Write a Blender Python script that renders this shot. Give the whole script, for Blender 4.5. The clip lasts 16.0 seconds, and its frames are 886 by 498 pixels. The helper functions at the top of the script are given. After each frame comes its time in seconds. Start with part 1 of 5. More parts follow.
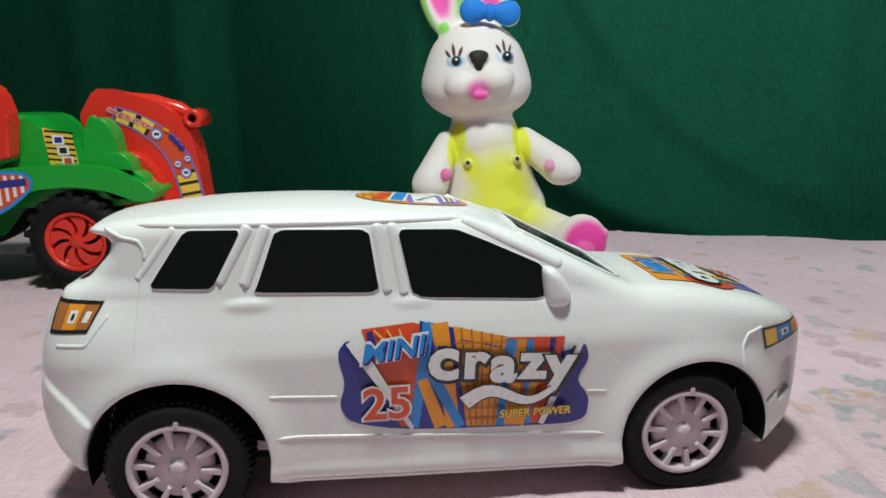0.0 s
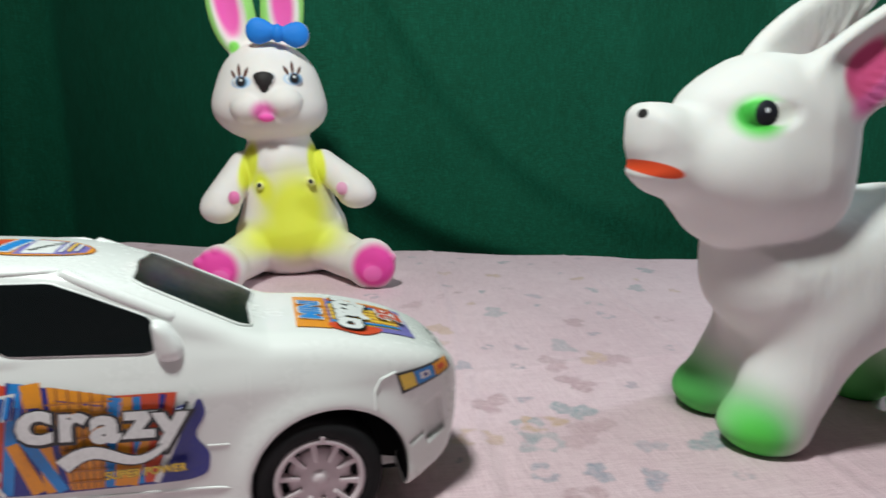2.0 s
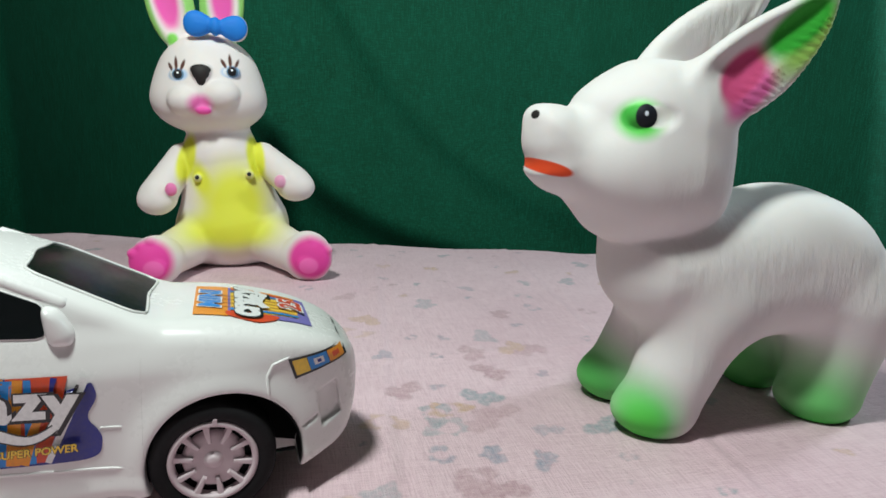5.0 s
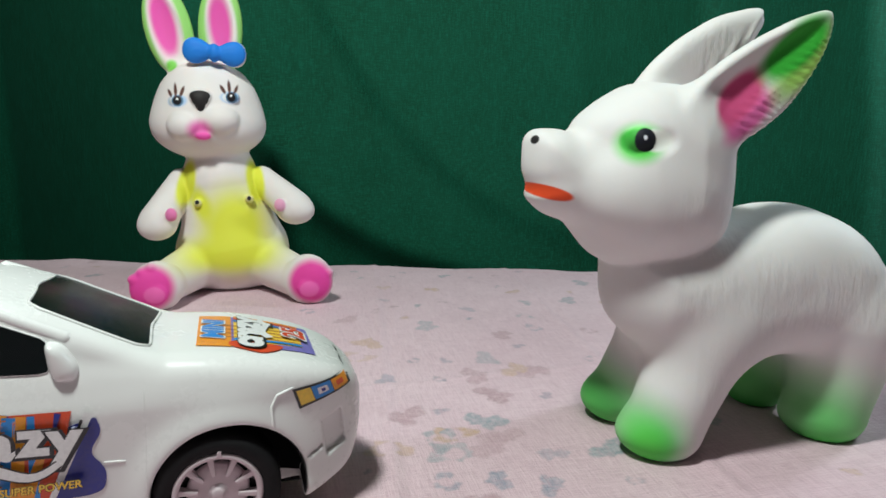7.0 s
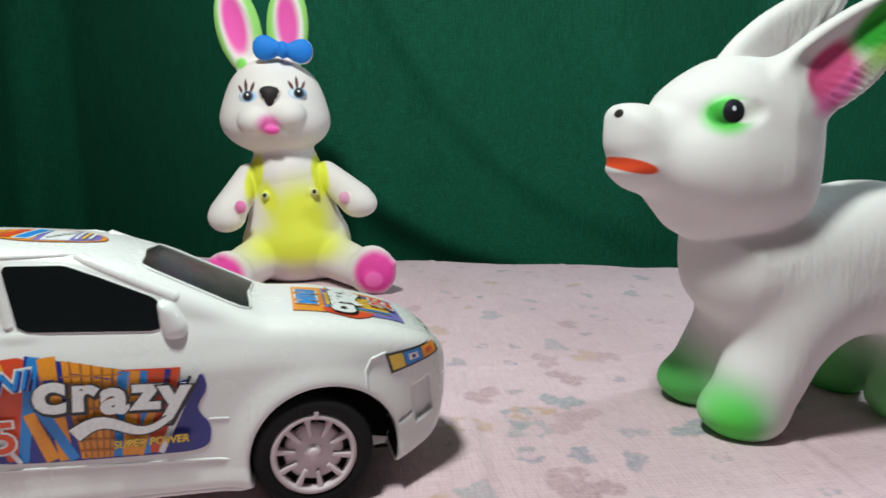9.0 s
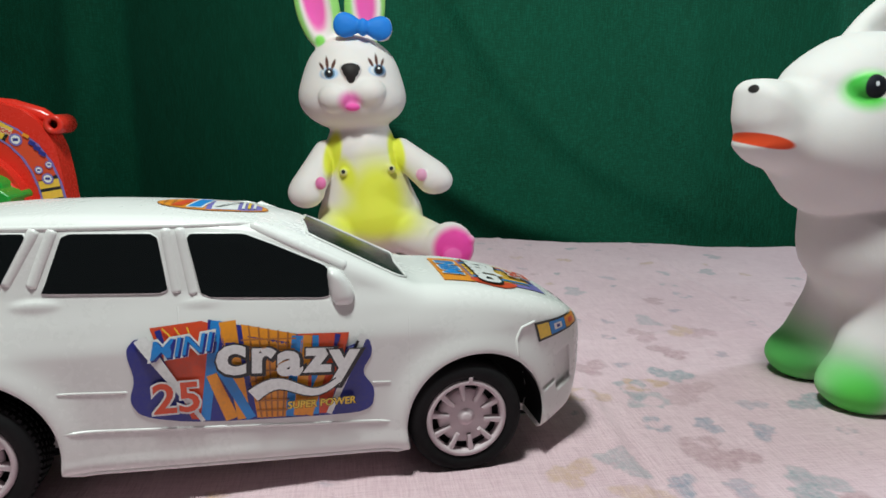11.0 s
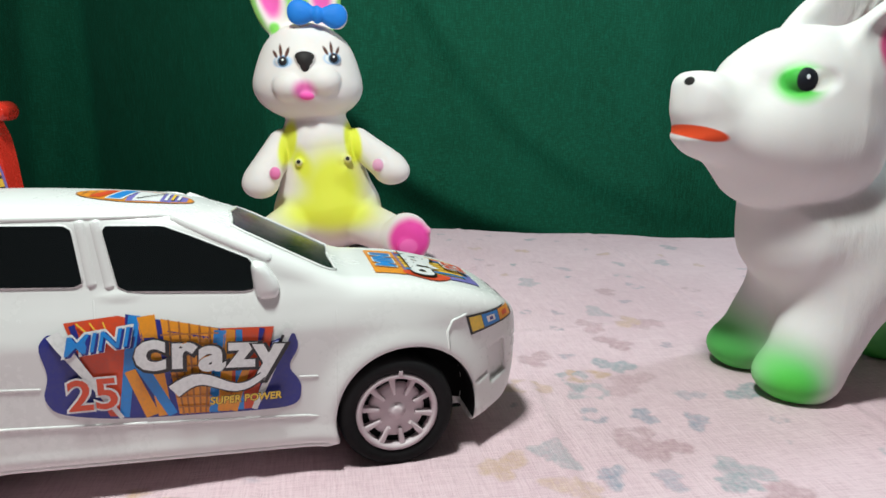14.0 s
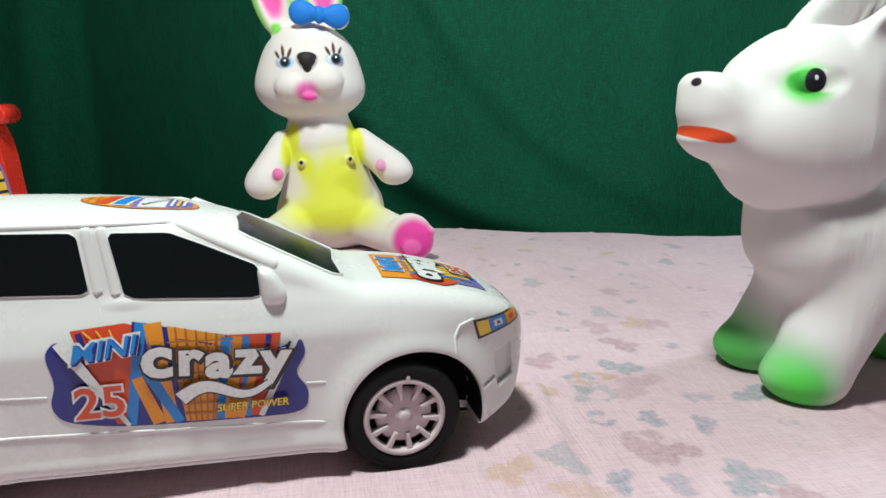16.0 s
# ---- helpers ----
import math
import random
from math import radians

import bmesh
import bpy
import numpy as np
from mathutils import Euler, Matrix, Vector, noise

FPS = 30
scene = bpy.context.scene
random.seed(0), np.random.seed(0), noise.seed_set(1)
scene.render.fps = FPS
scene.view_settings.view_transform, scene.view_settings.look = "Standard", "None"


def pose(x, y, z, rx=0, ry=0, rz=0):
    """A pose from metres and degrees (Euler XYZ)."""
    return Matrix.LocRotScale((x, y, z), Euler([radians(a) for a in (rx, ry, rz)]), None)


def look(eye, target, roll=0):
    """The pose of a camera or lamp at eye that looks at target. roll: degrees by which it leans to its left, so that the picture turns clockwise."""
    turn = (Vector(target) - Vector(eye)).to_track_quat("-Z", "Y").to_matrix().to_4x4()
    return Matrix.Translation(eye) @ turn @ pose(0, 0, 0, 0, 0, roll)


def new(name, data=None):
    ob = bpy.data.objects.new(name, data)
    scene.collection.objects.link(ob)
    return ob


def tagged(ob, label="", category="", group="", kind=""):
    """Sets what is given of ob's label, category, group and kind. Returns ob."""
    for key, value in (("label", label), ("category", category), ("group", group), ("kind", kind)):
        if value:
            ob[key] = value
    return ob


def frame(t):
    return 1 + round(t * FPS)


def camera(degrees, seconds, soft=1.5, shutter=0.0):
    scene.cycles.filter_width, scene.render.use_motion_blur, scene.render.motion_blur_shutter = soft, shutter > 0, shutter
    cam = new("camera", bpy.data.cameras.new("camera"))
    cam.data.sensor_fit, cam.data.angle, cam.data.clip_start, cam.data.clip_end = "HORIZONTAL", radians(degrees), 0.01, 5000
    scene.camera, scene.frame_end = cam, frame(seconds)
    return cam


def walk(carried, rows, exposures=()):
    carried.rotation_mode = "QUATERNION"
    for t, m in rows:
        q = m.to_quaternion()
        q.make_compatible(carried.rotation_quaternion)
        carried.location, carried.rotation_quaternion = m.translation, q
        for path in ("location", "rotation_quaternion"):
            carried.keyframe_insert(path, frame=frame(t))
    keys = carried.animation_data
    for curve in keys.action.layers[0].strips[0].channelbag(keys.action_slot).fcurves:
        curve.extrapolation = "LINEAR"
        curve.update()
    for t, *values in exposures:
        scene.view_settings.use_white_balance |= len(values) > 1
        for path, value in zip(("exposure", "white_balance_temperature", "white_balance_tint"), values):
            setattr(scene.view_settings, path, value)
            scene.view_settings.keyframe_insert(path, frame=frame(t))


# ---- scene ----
cam = camera(68.0, 16.0, 1.6, 0.5)
EXPOSURES = [(0.0, -0.05), (2.5, -0.02), (7.5, -0.06), (8.8, 0.02), (9.1, 0.0), (9.5, -0.40), (9.8, -0.35), (11.8, 0.15), (12.0, 0.2), (16.0, 0.2)]
PATH = [
    (0, (-0.01061, 0.00378, 0.13636), (0.0540, 1.9505, -0.3175), -0.59),
    (0.5, (-0.00402, 0.00531, 0.13402), (0.0861, 1.9495, -0.3262), -0.42),
    (1, (0.02490, 0.00698, 0.13898), (0.2028, 1.9486, -0.3067), 0.06),
    (1.5, (0.05285, 0.00527, 0.14622), (0.3222, 1.9391, -0.2869), 0.16),
    (2, (0.08376, 0.00014, 0.14999), (0.4358, 1.9204, -0.2844), 0.81),
    (2.5, (0.10707, -0.00878, 0.14989), (0.5406, 1.8897, -0.3061), 1.45),
    (3, (0.11484, -0.01745, 0.15241), (0.5577, 1.8780, -0.3070), 1.60),
    (3.5, (0.11242, -0.01877, 0.15264), (0.5298, 1.8836, -0.3022), 1.51),
    (4, (0.10633, -0.01709, 0.15055), (0.5373, 1.8791, -0.3172), 2.16),
    (4.2, (0.10706, -0.01674, 0.15028), (0.5452, 1.8779, -0.3171), 2.53),
    (6.5, (0.11242, -0.02015, 0.15876), (0.5518, 1.8890, -0.2437), 0.16),
    (7, (0.10892, -0.01705, 0.15685), (0.5524, 1.8913, -0.2449), 0.98),
    (7.5, (0.10006, -0.01472, 0.15393), (0.5014, 1.9035, -0.2453), 0.57),
    (8, (0.09647, -0.01601, 0.15348), (0.4946, 1.9083, -0.2187), 0.68),
    (8.5, (0.09524, -0.01858, 0.14499), (0.4953, 1.9023, -0.2427), 1.62),
    (9, (0.08894, -0.01997, 0.14132), (0.4157, 1.9182, -0.2286), 0.45),
    (9.5, (0.06228, -0.01677, 0.13777), (0.3719, 1.9185, -0.2610), 1.06),
    (9.7, (0.05604, -0.01726, 0.13811), (0.3500, 1.9200, -0.2626), 0.96),
    (11.8, (0.03666, -0.01968, 0.13878), (0.3039, 1.9128, -0.3018), 0.59),
    (12, (0.04616, -0.01877, 0.13830), (0.3444, 1.9096, -0.3006), 0.84),
    (12.5, (0.05485, -0.02069, 0.14318), (0.3773, 1.9005, -0.3094), 0.81),
    (13, (0.05348, -0.01962, 0.14283), (0.3689, 1.9028, -0.3098), 1.08),
    (13.5, (0.05640, -0.01923, 0.13816), (0.3879, 1.8986, -0.3224), 1.12),
    (14, (0.05625, -0.01919, 0.13923), (0.3935, 1.8985, -0.3176), 1.01),
    (14.5, (0.05826, -0.01807, 0.13992), (0.4025, 1.8983, -0.3172), 0.90),
    (15, (0.05816, -0.01718, 0.13803), (0.4027, 1.8953, -0.3348), 0.64),
    (15.5, (0.05728, -0.01742, 0.13907), (0.3965, 1.8965, -0.3318), 0.68),
    (16, (0.05442, -0.01692, 0.14160), (0.3882, 1.8992, -0.3241), 0.68),
]
walk(cam, [(t, look(eye, target, roll)) for t, eye, target, roll in PATH], EXPOSURES)

# ---- world, lamp, exposure ----
world = bpy.data.worlds.new("room_dark")
scene.world = world
world.use_nodes = True
world.node_tree.nodes["Background"].inputs[0].default_value = (0.85, 0.9, 1.0, 1)
world.node_tree.nodes["Background"].inputs[1].default_value = 0.012


def lamp(name, place, watts, size, colour):
    data = bpy.data.lights.new(name, "POINT")
    data.energy, data.shadow_soft_size, data.color = watts, size, colour
    ob = new(name, data)
    ob.location = place
    return ob


lamp("bulb", (-0.03, 0.110, 0.69), 20.5, 0.045, (0.91, 1.0, 0.95))
lamp("side_light", (0.90, 0.36, 0.44), 8.0, 0.06, (0.80, 0.92, 1.0))


# ---- materials ----
class Nodes:
    """A small builder of node materials."""

    def __init__(self, name, rough=0.5, metal=0.0):
        self.mat = bpy.data.materials.new(name)
        self.mat.use_nodes = True
        self.tree = self.mat.node_tree
        self.bsdf = self.tree.nodes["Principled BSDF"]
        self.bsdf.inputs["Roughness"].default_value = rough
        self.bsdf.inputs["Metallic"].default_value = metal
        self.coord = self.add("ShaderNodeTexCoord").outputs["Object"]

    def add(self, kind):
        return self.tree.nodes.new(kind)

    def link(self, a, b):
        self.tree.links.new(a, b)

    def put(self, socket, value):
        if isinstance(value, bpy.types.NodeSocket):
            self.link(value, socket)
        else:
            socket.default_value = value

    def noise(self, scale, detail=4.0, rough=0.55, stretch=None):
        node = self.add("ShaderNodeTexNoise")
        node.inputs["Scale"].default_value = scale
        node.inputs["Detail"].default_value = detail
        node.inputs["Roughness"].default_value = rough
        vector = self.coord
        if stretch:
            mul = self.add("ShaderNodeVectorMath")
            mul.operation = "MULTIPLY"
            self.link(vector, mul.inputs[0])
            mul.inputs[1].default_value = stretch
            vector = mul.outputs[0]
        self.link(vector, node.inputs["Vector"])
        return node.outputs["Fac"]

    def span(self, value, a, b, c=0.0, d=1.0):
        node = self.add("ShaderNodeMapRange")
        self.link(value, node.inputs["Value"])
        for key, number in zip(("From Min", "From Max", "To Min", "To Max"), (a, b, c, d)):
            node.inputs[key].default_value = number
        return node.outputs["Result"]

    def math(self, operation, a, b):
        node = self.add("ShaderNodeMath")
        node.operation = operation
        self.put(node.inputs[0], a)
        self.put(node.inputs[1], b)
        return node.outputs[0]

    def mix(self, fac, a, b, blend="MIX"):
        node = self.add("ShaderNodeMixRGB")
        node.blend_type = blend
        self.put(node.inputs[0], fac)
        self.put(node.inputs[1], a if isinstance(a, bpy.types.NodeSocket) else (*a, 1))
        self.put(node.inputs[2], b if isinstance(b, bpy.types.NodeSocket) else (*b, 1))
        return node.outputs[0]

    def colour(self, value):
        self.put(self.bsdf.inputs["Base Color"], value if isinstance(value, bpy.types.NodeSocket) else (*value, 1))

    def rough(self, value):
        self.put(self.bsdf.inputs["Roughness"], value)

    def bump(self, height, strength, distance):
        node = self.add("ShaderNodeBump")
        node.inputs["Strength"].default_value = strength
        node.inputs["Distance"].default_value = distance
        self.link(height, node.inputs["Height"])
        self.link(node.outputs[0], self.bsdf.inputs["Normal"])

    def dab(self, under, colour, centre, radii, soft=0.1, turn=0.0):
        """Sprayed or brushed paint inside an ellipsoid, turned about y by degrees."""
        sub = self.add("ShaderNodeVectorMath")
        sub.operation = "SUBTRACT"
        self.link(self.coord, sub.inputs[0])
        sub.inputs[1].default_value = centre
        vector = sub.outputs[0]
        if turn:
            rot = self.add("ShaderNodeVectorRotate")
            rot.rotation_type = "Y_AXIS"
            rot.inputs["Angle"].default_value = radians(turn)
            self.link(vector, rot.inputs["Vector"])
            vector = rot.outputs[0]
        mul = self.add("ShaderNodeVectorMath")
        mul.operation = "MULTIPLY"
        self.link(vector, mul.inputs[0])
        mul.inputs[1].default_value = [1 / r for r in radii]
        length = self.add("ShaderNodeVectorMath")
        length.operation = "LENGTH"
        self.link(mul.outputs[0], length.inputs[0])
        mask = self.add("ShaderNodeMapRange")
        mask.interpolation_type = "SMOOTHSTEP"
        self.link(length.outputs["Value"], mask.inputs["Value"])
        for key, number in zip(("From Min", "From Max", "To Min", "To Max"), (1 - soft, 1 + soft, 1, 0)):
            mask.inputs[key].default_value = number
        return self.mix(mask.outputs["Result"], under, colour)


def plastic(name, colour, rough=0.3, vary=0.06, coat=0.0):
    """Moulded plastic with faint flow marks, dust and fingerprints."""
    m = Nodes(name, rough)
    large, fine = m.noise(18.0, 3), m.noise(420.0, 3)
    dark = tuple(c * (1 - vary * 2) for c in colour)
    m.colour(m.mix(m.span(large, 0.35, 0.7), colour, dark))
    m.rough(m.span(m.math("ADD", large, m.math("MULTIPLY", fine, 0.4)), 0.5, 0.95, rough * 0.8, rough * 1.35))
    m.bump(m.math("ADD", m.noise(60.0, 2), m.math("MULTIPLY", fine, 0.15)), 0.12, 0.0008)
    m.bsdf.inputs["Coat Weight"].default_value = coat
    return m.mat


def ink(name, colour, rough=0.28):
    m = Nodes(name, rough)
    m.colour(m.mix(m.span(m.noise(700.0, 3), 0.4, 0.75), colour, tuple(0.82 * c + 0.02 for c in colour)))
    return m.mat


WHITE = plastic("white_plastic", (0.80, 0.80, 0.79), 0.26, 0.02, 0.15)
RIM = plastic("pinkish_rim_plastic", (0.62, 0.52, 0.55), 0.42, 0.05)
GLASS = plastic("black_window_film", (0.006, 0.008, 0.009), 0.16, 0.1)
SCREEN = plastic("smoked_screen_plastic", (0.003, 0.006, 0.005), 0.22, 0.1)
RUBBER = plastic("black_rubber", (0.008, 0.008, 0.009), 0.66, 0.15)
CHASSIS = plastic("dark_chassis_plastic", (0.006, 0.006, 0.007), 0.7, 0.1)
for dull in (RUBBER, CHASSIS, SCREEN):
    dull.node_tree.nodes["Principled BSDF"].inputs["Specular IOR Level"].default_value = 0.2
RED = plastic("red_plastic", (0.72, 0.035, 0.02), 0.28, 0.05)
GREEN = plastic("green_plastic", (0.010, 0.34, 0.035), 0.24, 0.05)
INK = {
    "navy": ink("navy_ink", (0.022, 0.030, 0.24)),
    "red": ink("red_ink", (0.70, 0.075, 0.025)),
    "orange": ink("orange_ink", (0.82, 0.30, 0.025)),
    "yellow": ink("yellow_ink", (0.85, 0.55, 0.06)),
    "sky": ink("sky_ink", (0.02, 0.24, 0.66)),
    "white": ink("white_ink", (0.80, 0.80, 0.80)),
    "black": ink("black_ink", (0.012, 0.012, 0.014)),
    "brown": ink("brown_ink", (0.42, 0.15, 0.04)),
    "violet": ink("violet_ink", (0.20, 0.17, 0.50)),
}


def cloth_green():
    m = Nodes("green_cloth", 0.85)
    m.bsdf.inputs["Sheen Weight"].default_value = 0.02
    m.bsdf.inputs["Specular IOR Level"].default_value = 0.22
    m.bsdf.inputs["Sheen Tint"].default_value = (0.4, 0.9, 0.7, 1)
    broad, mid = m.noise(5.0, 4), m.noise(38.0, 5, 0.6, (1.0, 1.0, 0.45))
    warp, weft = m.noise(900.0, 2, 0.5, (1.0, 1.0, 0.06)), m.noise(900.0, 2, 0.5, (0.06, 1.0, 1.0))
    weave = m.math("ADD", warp, weft)
    base = m.mix(m.span(broad, 0.3, 0.7), (0.0009, 0.052, 0.024), (0.0014, 0.069, 0.034))
    base = m.mix(m.math("MULTIPLY", m.span(mid, 0.45, 0.75), 0.5), base, (0.002, 0.084, 0.045))
    base = m.mix(m.math("MULTIPLY", m.span(weave, 0.92, 1.25), 0.8), base, (0.003, 0.108, 0.062))
    m.colour(base)
    m.bump(m.math("ADD", m.math("MULTIPLY", weave, 0.25), mid), 0.5, 0.0015)
    return m.mat


def cloth_pink():
    m = Nodes("pink_printed_cotton", 0.9)
    m.bsdf.inputs["Sheen Weight"].default_value = 0.15
    attr = m.add("ShaderNodeAttribute")
    attr.attribute_name = "print"
    broad, mid = m.noise(9.0, 4), m.noise(120.0, 4)
    warp, weft = m.noise(1500.0, 2, 0.5, (1.0, 0.06, 1.0)), m.noise(1500.0, 2, 0.5, (0.06, 1.0, 1.0))
    weave = m.math("ADD", warp, weft)
    base = m.mix(m.span(broad, 0.3, 0.7), (0.64, 0.45, 0.50), (0.73, 0.54, 0.59))
    worn = m.math("MULTIPLY", attr.outputs["Alpha"], m.span(m.math("ADD", m.noise(300.0, 4, 0.65), m.math("MULTIPLY", weave, 0.25)), 0.52, 0.92, 0.30, 1.0))
    base = m.mix(worn, base, attr.outputs["Color"])
    base = m.mix(m.math("MULTIPLY", m.span(weave, 1.0, 1.35), 0.5), base, (0.80, 0.62, 0.66))
    base = m.mix(m.math("MULTIPLY", m.span(weave, 1.0, 0.75), 0.45), base, (0.50, 0.32, 0.38))
    m.colour(base)
    m.bump(m.math("ADD", m.math("MULTIPLY", weave, 0.5), m.math("MULTIPLY", mid, 0.8)), 0.65, 0.0014)
    return m.mat


def plain_wall():
    m = Nodes("painted_plaster", 0.8)
    m.colour(m.mix(m.span(m.noise(3.0), 0.3, 0.7), (0.16, 0.165, 0.16), (0.20, 0.20, 0.19)))
    m.bump(m.noise(60.0), 0.2, 0.003)
    return m.mat


CLOTH, SHEET, PLASTER = cloth_green(), cloth_pink(), plain_wall()


# ---- mesh helpers ----
def mesh_of(name, verts, faces, mats, smooth=True, slots=None):
    me = bpy.data.meshes.new(name)
    me.from_pydata([tuple(map(float, v)) for v in verts], [], [tuple(map(int, f)) for f in faces])
    for m in mats if isinstance(mats, (list, tuple)) else [mats]:
        me.materials.append(m)
    if slots is not None:
        me.polygons.foreach_set("material_index", [int(s) for s in slots])
    me.polygons.foreach_set("use_smooth", [smooth] * len(me.polygons))
    me.update()
    return me


def thing(name, label, category, place=(0, 0, 0), turn=0.0, group=""):
    ob = new(name)
    ob.empty_display_size = 0.02
    ob.matrix_basis = pose(*place, 0, 0, turn)
    return tagged(ob, label, category, group)


def part(name, data, parent, label="", at=None):
    """Links a mesh or a bmesh's mesh as one part of a thing, in the thing's own space."""
    ob = new(name, data)
    ob.parent = parent
    if at is not None:
        ob.matrix_basis = at
    return tagged(ob, label)


def bm_mesh(name, bm, mat, smooth=True):
    bmesh.ops.recalc_face_normals(bm, faces=bm.faces)
    me = bpy.data.meshes.new(name)
    bm.to_mesh(me)
    bm.free()
    me.materials.append(mat)
    me.polygons.foreach_set("use_smooth", [smooth] * len(me.polygons))
    return me


def rounded(points, amount=0.25, times=2):
    """Cuts the corners of a closed outline."""
    pts = [Vector(p) for p in points]
    for _ in range(times):
        cut = []
        for a, b in zip(pts, pts[1:] + pts[:1]):
            cut += [a.lerp(b, amount), a.lerp(b, 1 - amount)]
        pts = cut
    return [(p.x, p.y) for p in pts]


def dense(points, step):
    out = []
    for a, b in zip(points, points[1:] + points[:1]):
        n = max(1, int(math.dist(a, b) / step))
        out += [(a[0] + (b[0] - a[0]) * i / n, a[1] + (b[1] - a[1]) * i / n) for i in range(n)]
    return out


def slab(name, outline, y0, y1, mat, bevel=0.001, segments=2):
    """An outline in x and z, drawn out from y0 to y1, with rounded edges."""
    bm = bmesh.new()
    near = [bm.verts.new((x, y0, z)) for x, z in outline]
    far = [bm.verts.new((x, y1, z)) for x, z in outline]
    caps = [bm.faces.new(near), bm.faces.new(far[::-1])]
    for i in range(len(near)):
        j = (i + 1) % len(near)
        bm.faces.new((near[j], near[i], far[i], far[j]))
    rim = [e for f in caps for e in f.edges]
    if bevel:
        bmesh.ops.bevel(bm, geom=rim, offset=bevel, segments=segments, affect="EDGES", profile=0.6)
    return bm_mesh(name, bm, mat, False)


def turned(name, profile, mat, steps=48, axis_y=0.0):
    """A profile of (radius, y) turned about the y axis."""
    verts, faces = [], []
    for i in range(steps):
        a = 2 * math.pi * i / steps
        verts += [(r * math.cos(a), y + axis_y, r * math.sin(a)) for r, y in profile]
    n = len(profile)
    for i in range(steps):
        j = (i + 1) % steps
        for k in range(n - 1):
            faces.append((i * n + k, i * n + k + 1, j * n + k + 1, j * n + k))
    return mesh_of(name, verts, faces, mat)


def tube(name, points, radius, mat, closed=False, sides=8):
    """A round bead along a line of points."""
    pts = [Vector(p) for p in points]
    n = len(pts)
    verts, faces = [], []
    for i, p in enumerate(pts):
        a = pts[i - 1] if closed or i else p
        b = pts[(i + 1) % n] if closed or i < n - 1 else p
        along = (b - a).normalized()
        side = along.cross(Vector((0.13, 1.0, 0.21))).normalized()
        up = side.cross(along)
        r = radius if closed or 0 < i < n - 1 else radius * 0.4
        verts += [p + side * (r * math.cos(2 * math.pi * k / sides)) + up * (r * math.sin(2 * math.pi * k / sides)) for k in range(sides)]
    for i in range(n if closed else n - 1):
        j = (i + 1) % n
        for k in range(sides):
            q = (k + 1) % sides
            faces.append((i * sides + k, i * sides + q, j * sides + q, j * sides + k))
    return mesh_of(name, verts, faces, mat)


# ---- smooth solids, from distance functions ----
def ball(p, centre, radii):
    q = (p - np.array(centre)) / np.array(radii)
    k = np.sqrt((q * q).sum(-1))
    g = np.sqrt(((q / np.array(radii)) ** 2).sum(-1)) + 1e-9
    return k * (k - 1) / g


def turned_ball(p, centre, axes, radii):
    """An ellipsoid along three given directions (made square to each other)."""
    a = Vector(axes[0]).normalized()
    b = (Vector(axes[1]) - a * a.dot(Vector(axes[1]))).normalized()
    m = np.array([a, b, a.cross(b)])
    return ball((p - np.array(centre)) @ m.T, (0, 0, 0), radii)


def leaf(p, centre, axes, radii, narrow):
    """A flat ellipsoid that narrows towards the end of its first axis."""
    a = Vector(axes[0]).normalized()
    b = (Vector(axes[1]) - a * a.dot(Vector(axes[1]))).normalized()
    q = (p - np.array(centre)) @ np.array([a, b, a.cross(b)]).T
    q = q.copy()
    q[..., 1] /= 1 - narrow * np.clip(q[..., 0] / radii[0], -1, 1)
    return ball(q, (0, 0, 0), radii) * 0.8


def limb(p, a, b, ra, rb):
    a, b = np.array(a), np.array(b)
    t = np.clip(((p - a) @ (b - a)) / ((b - a) @ (b - a)), 0, 1)
    return np.sqrt(((p - a - t[..., None] * (b - a)) ** 2).sum(-1)) - (ra + t * (rb - ra))


def join(a, b, k):
    h = np.clip(0.5 + 0.5 * (b - a) / k, 0, 1)
    return b + (a - b) * h - k * h * (1 - h)


def meet(a, b, k):
    return -join(-a, -b, k)


def outline_distance(x, z, outline):
    """Signed distance in x and z to a closed outline."""
    d = np.full(np.broadcast(x, z).shape, 1e9)
    sign = np.ones(d.shape)
    for (ax, az), (bx, bz) in zip(outline, outline[1:] + outline[:1]):
        ex, ez, wx, wz = bx - ax, bz - az, x - ax, z - az
        t = np.clip((wx * ex + wz * ez) / (ex * ex + ez * ez + 1e-15), 0, 1)
        d = np.minimum(d, (wx - ex * t) ** 2 + (wz - ez * t) ** 2)
        c1, c2, c3 = z >= az, z < bz, ex * wz > ez * wx
        sign = np.where((c1 & c2 & c3) | (~c1 & ~c2 & ~c3), -sign, sign)
    return sign * np.sqrt(d)


class Outline:
    """A closed outline whose signed distance is looked up in a table."""

    def __init__(self, points, step=0.0005, margin=0.03):
        pts = np.array(points)
        self.low, self.step = pts.min(0) - margin, step
        nx, nz = (((pts.max(0) + margin) - self.low) / step).astype(int) + 2
        x, z = np.meshgrid(self.low[0] + step * np.arange(nx), self.low[1] + step * np.arange(nz), indexing="ij")
        self.table = outline_distance(x, z, points)

    def __call__(self, x, z):
        u = np.clip((x - self.low[0]) / self.step, 0, self.table.shape[0] - 1.001)
        v = np.clip((z - self.low[1]) / self.step, 0, self.table.shape[1] - 1.001)
        i, j = u.astype(int), v.astype(int)
        u, v = u - i, v - j
        t = self.table
        return (t[i, j] * (1 - u) + t[i + 1, j] * u) * (1 - v) + (t[i, j + 1] * (1 - u) + t[i + 1, j + 1] * u) * v


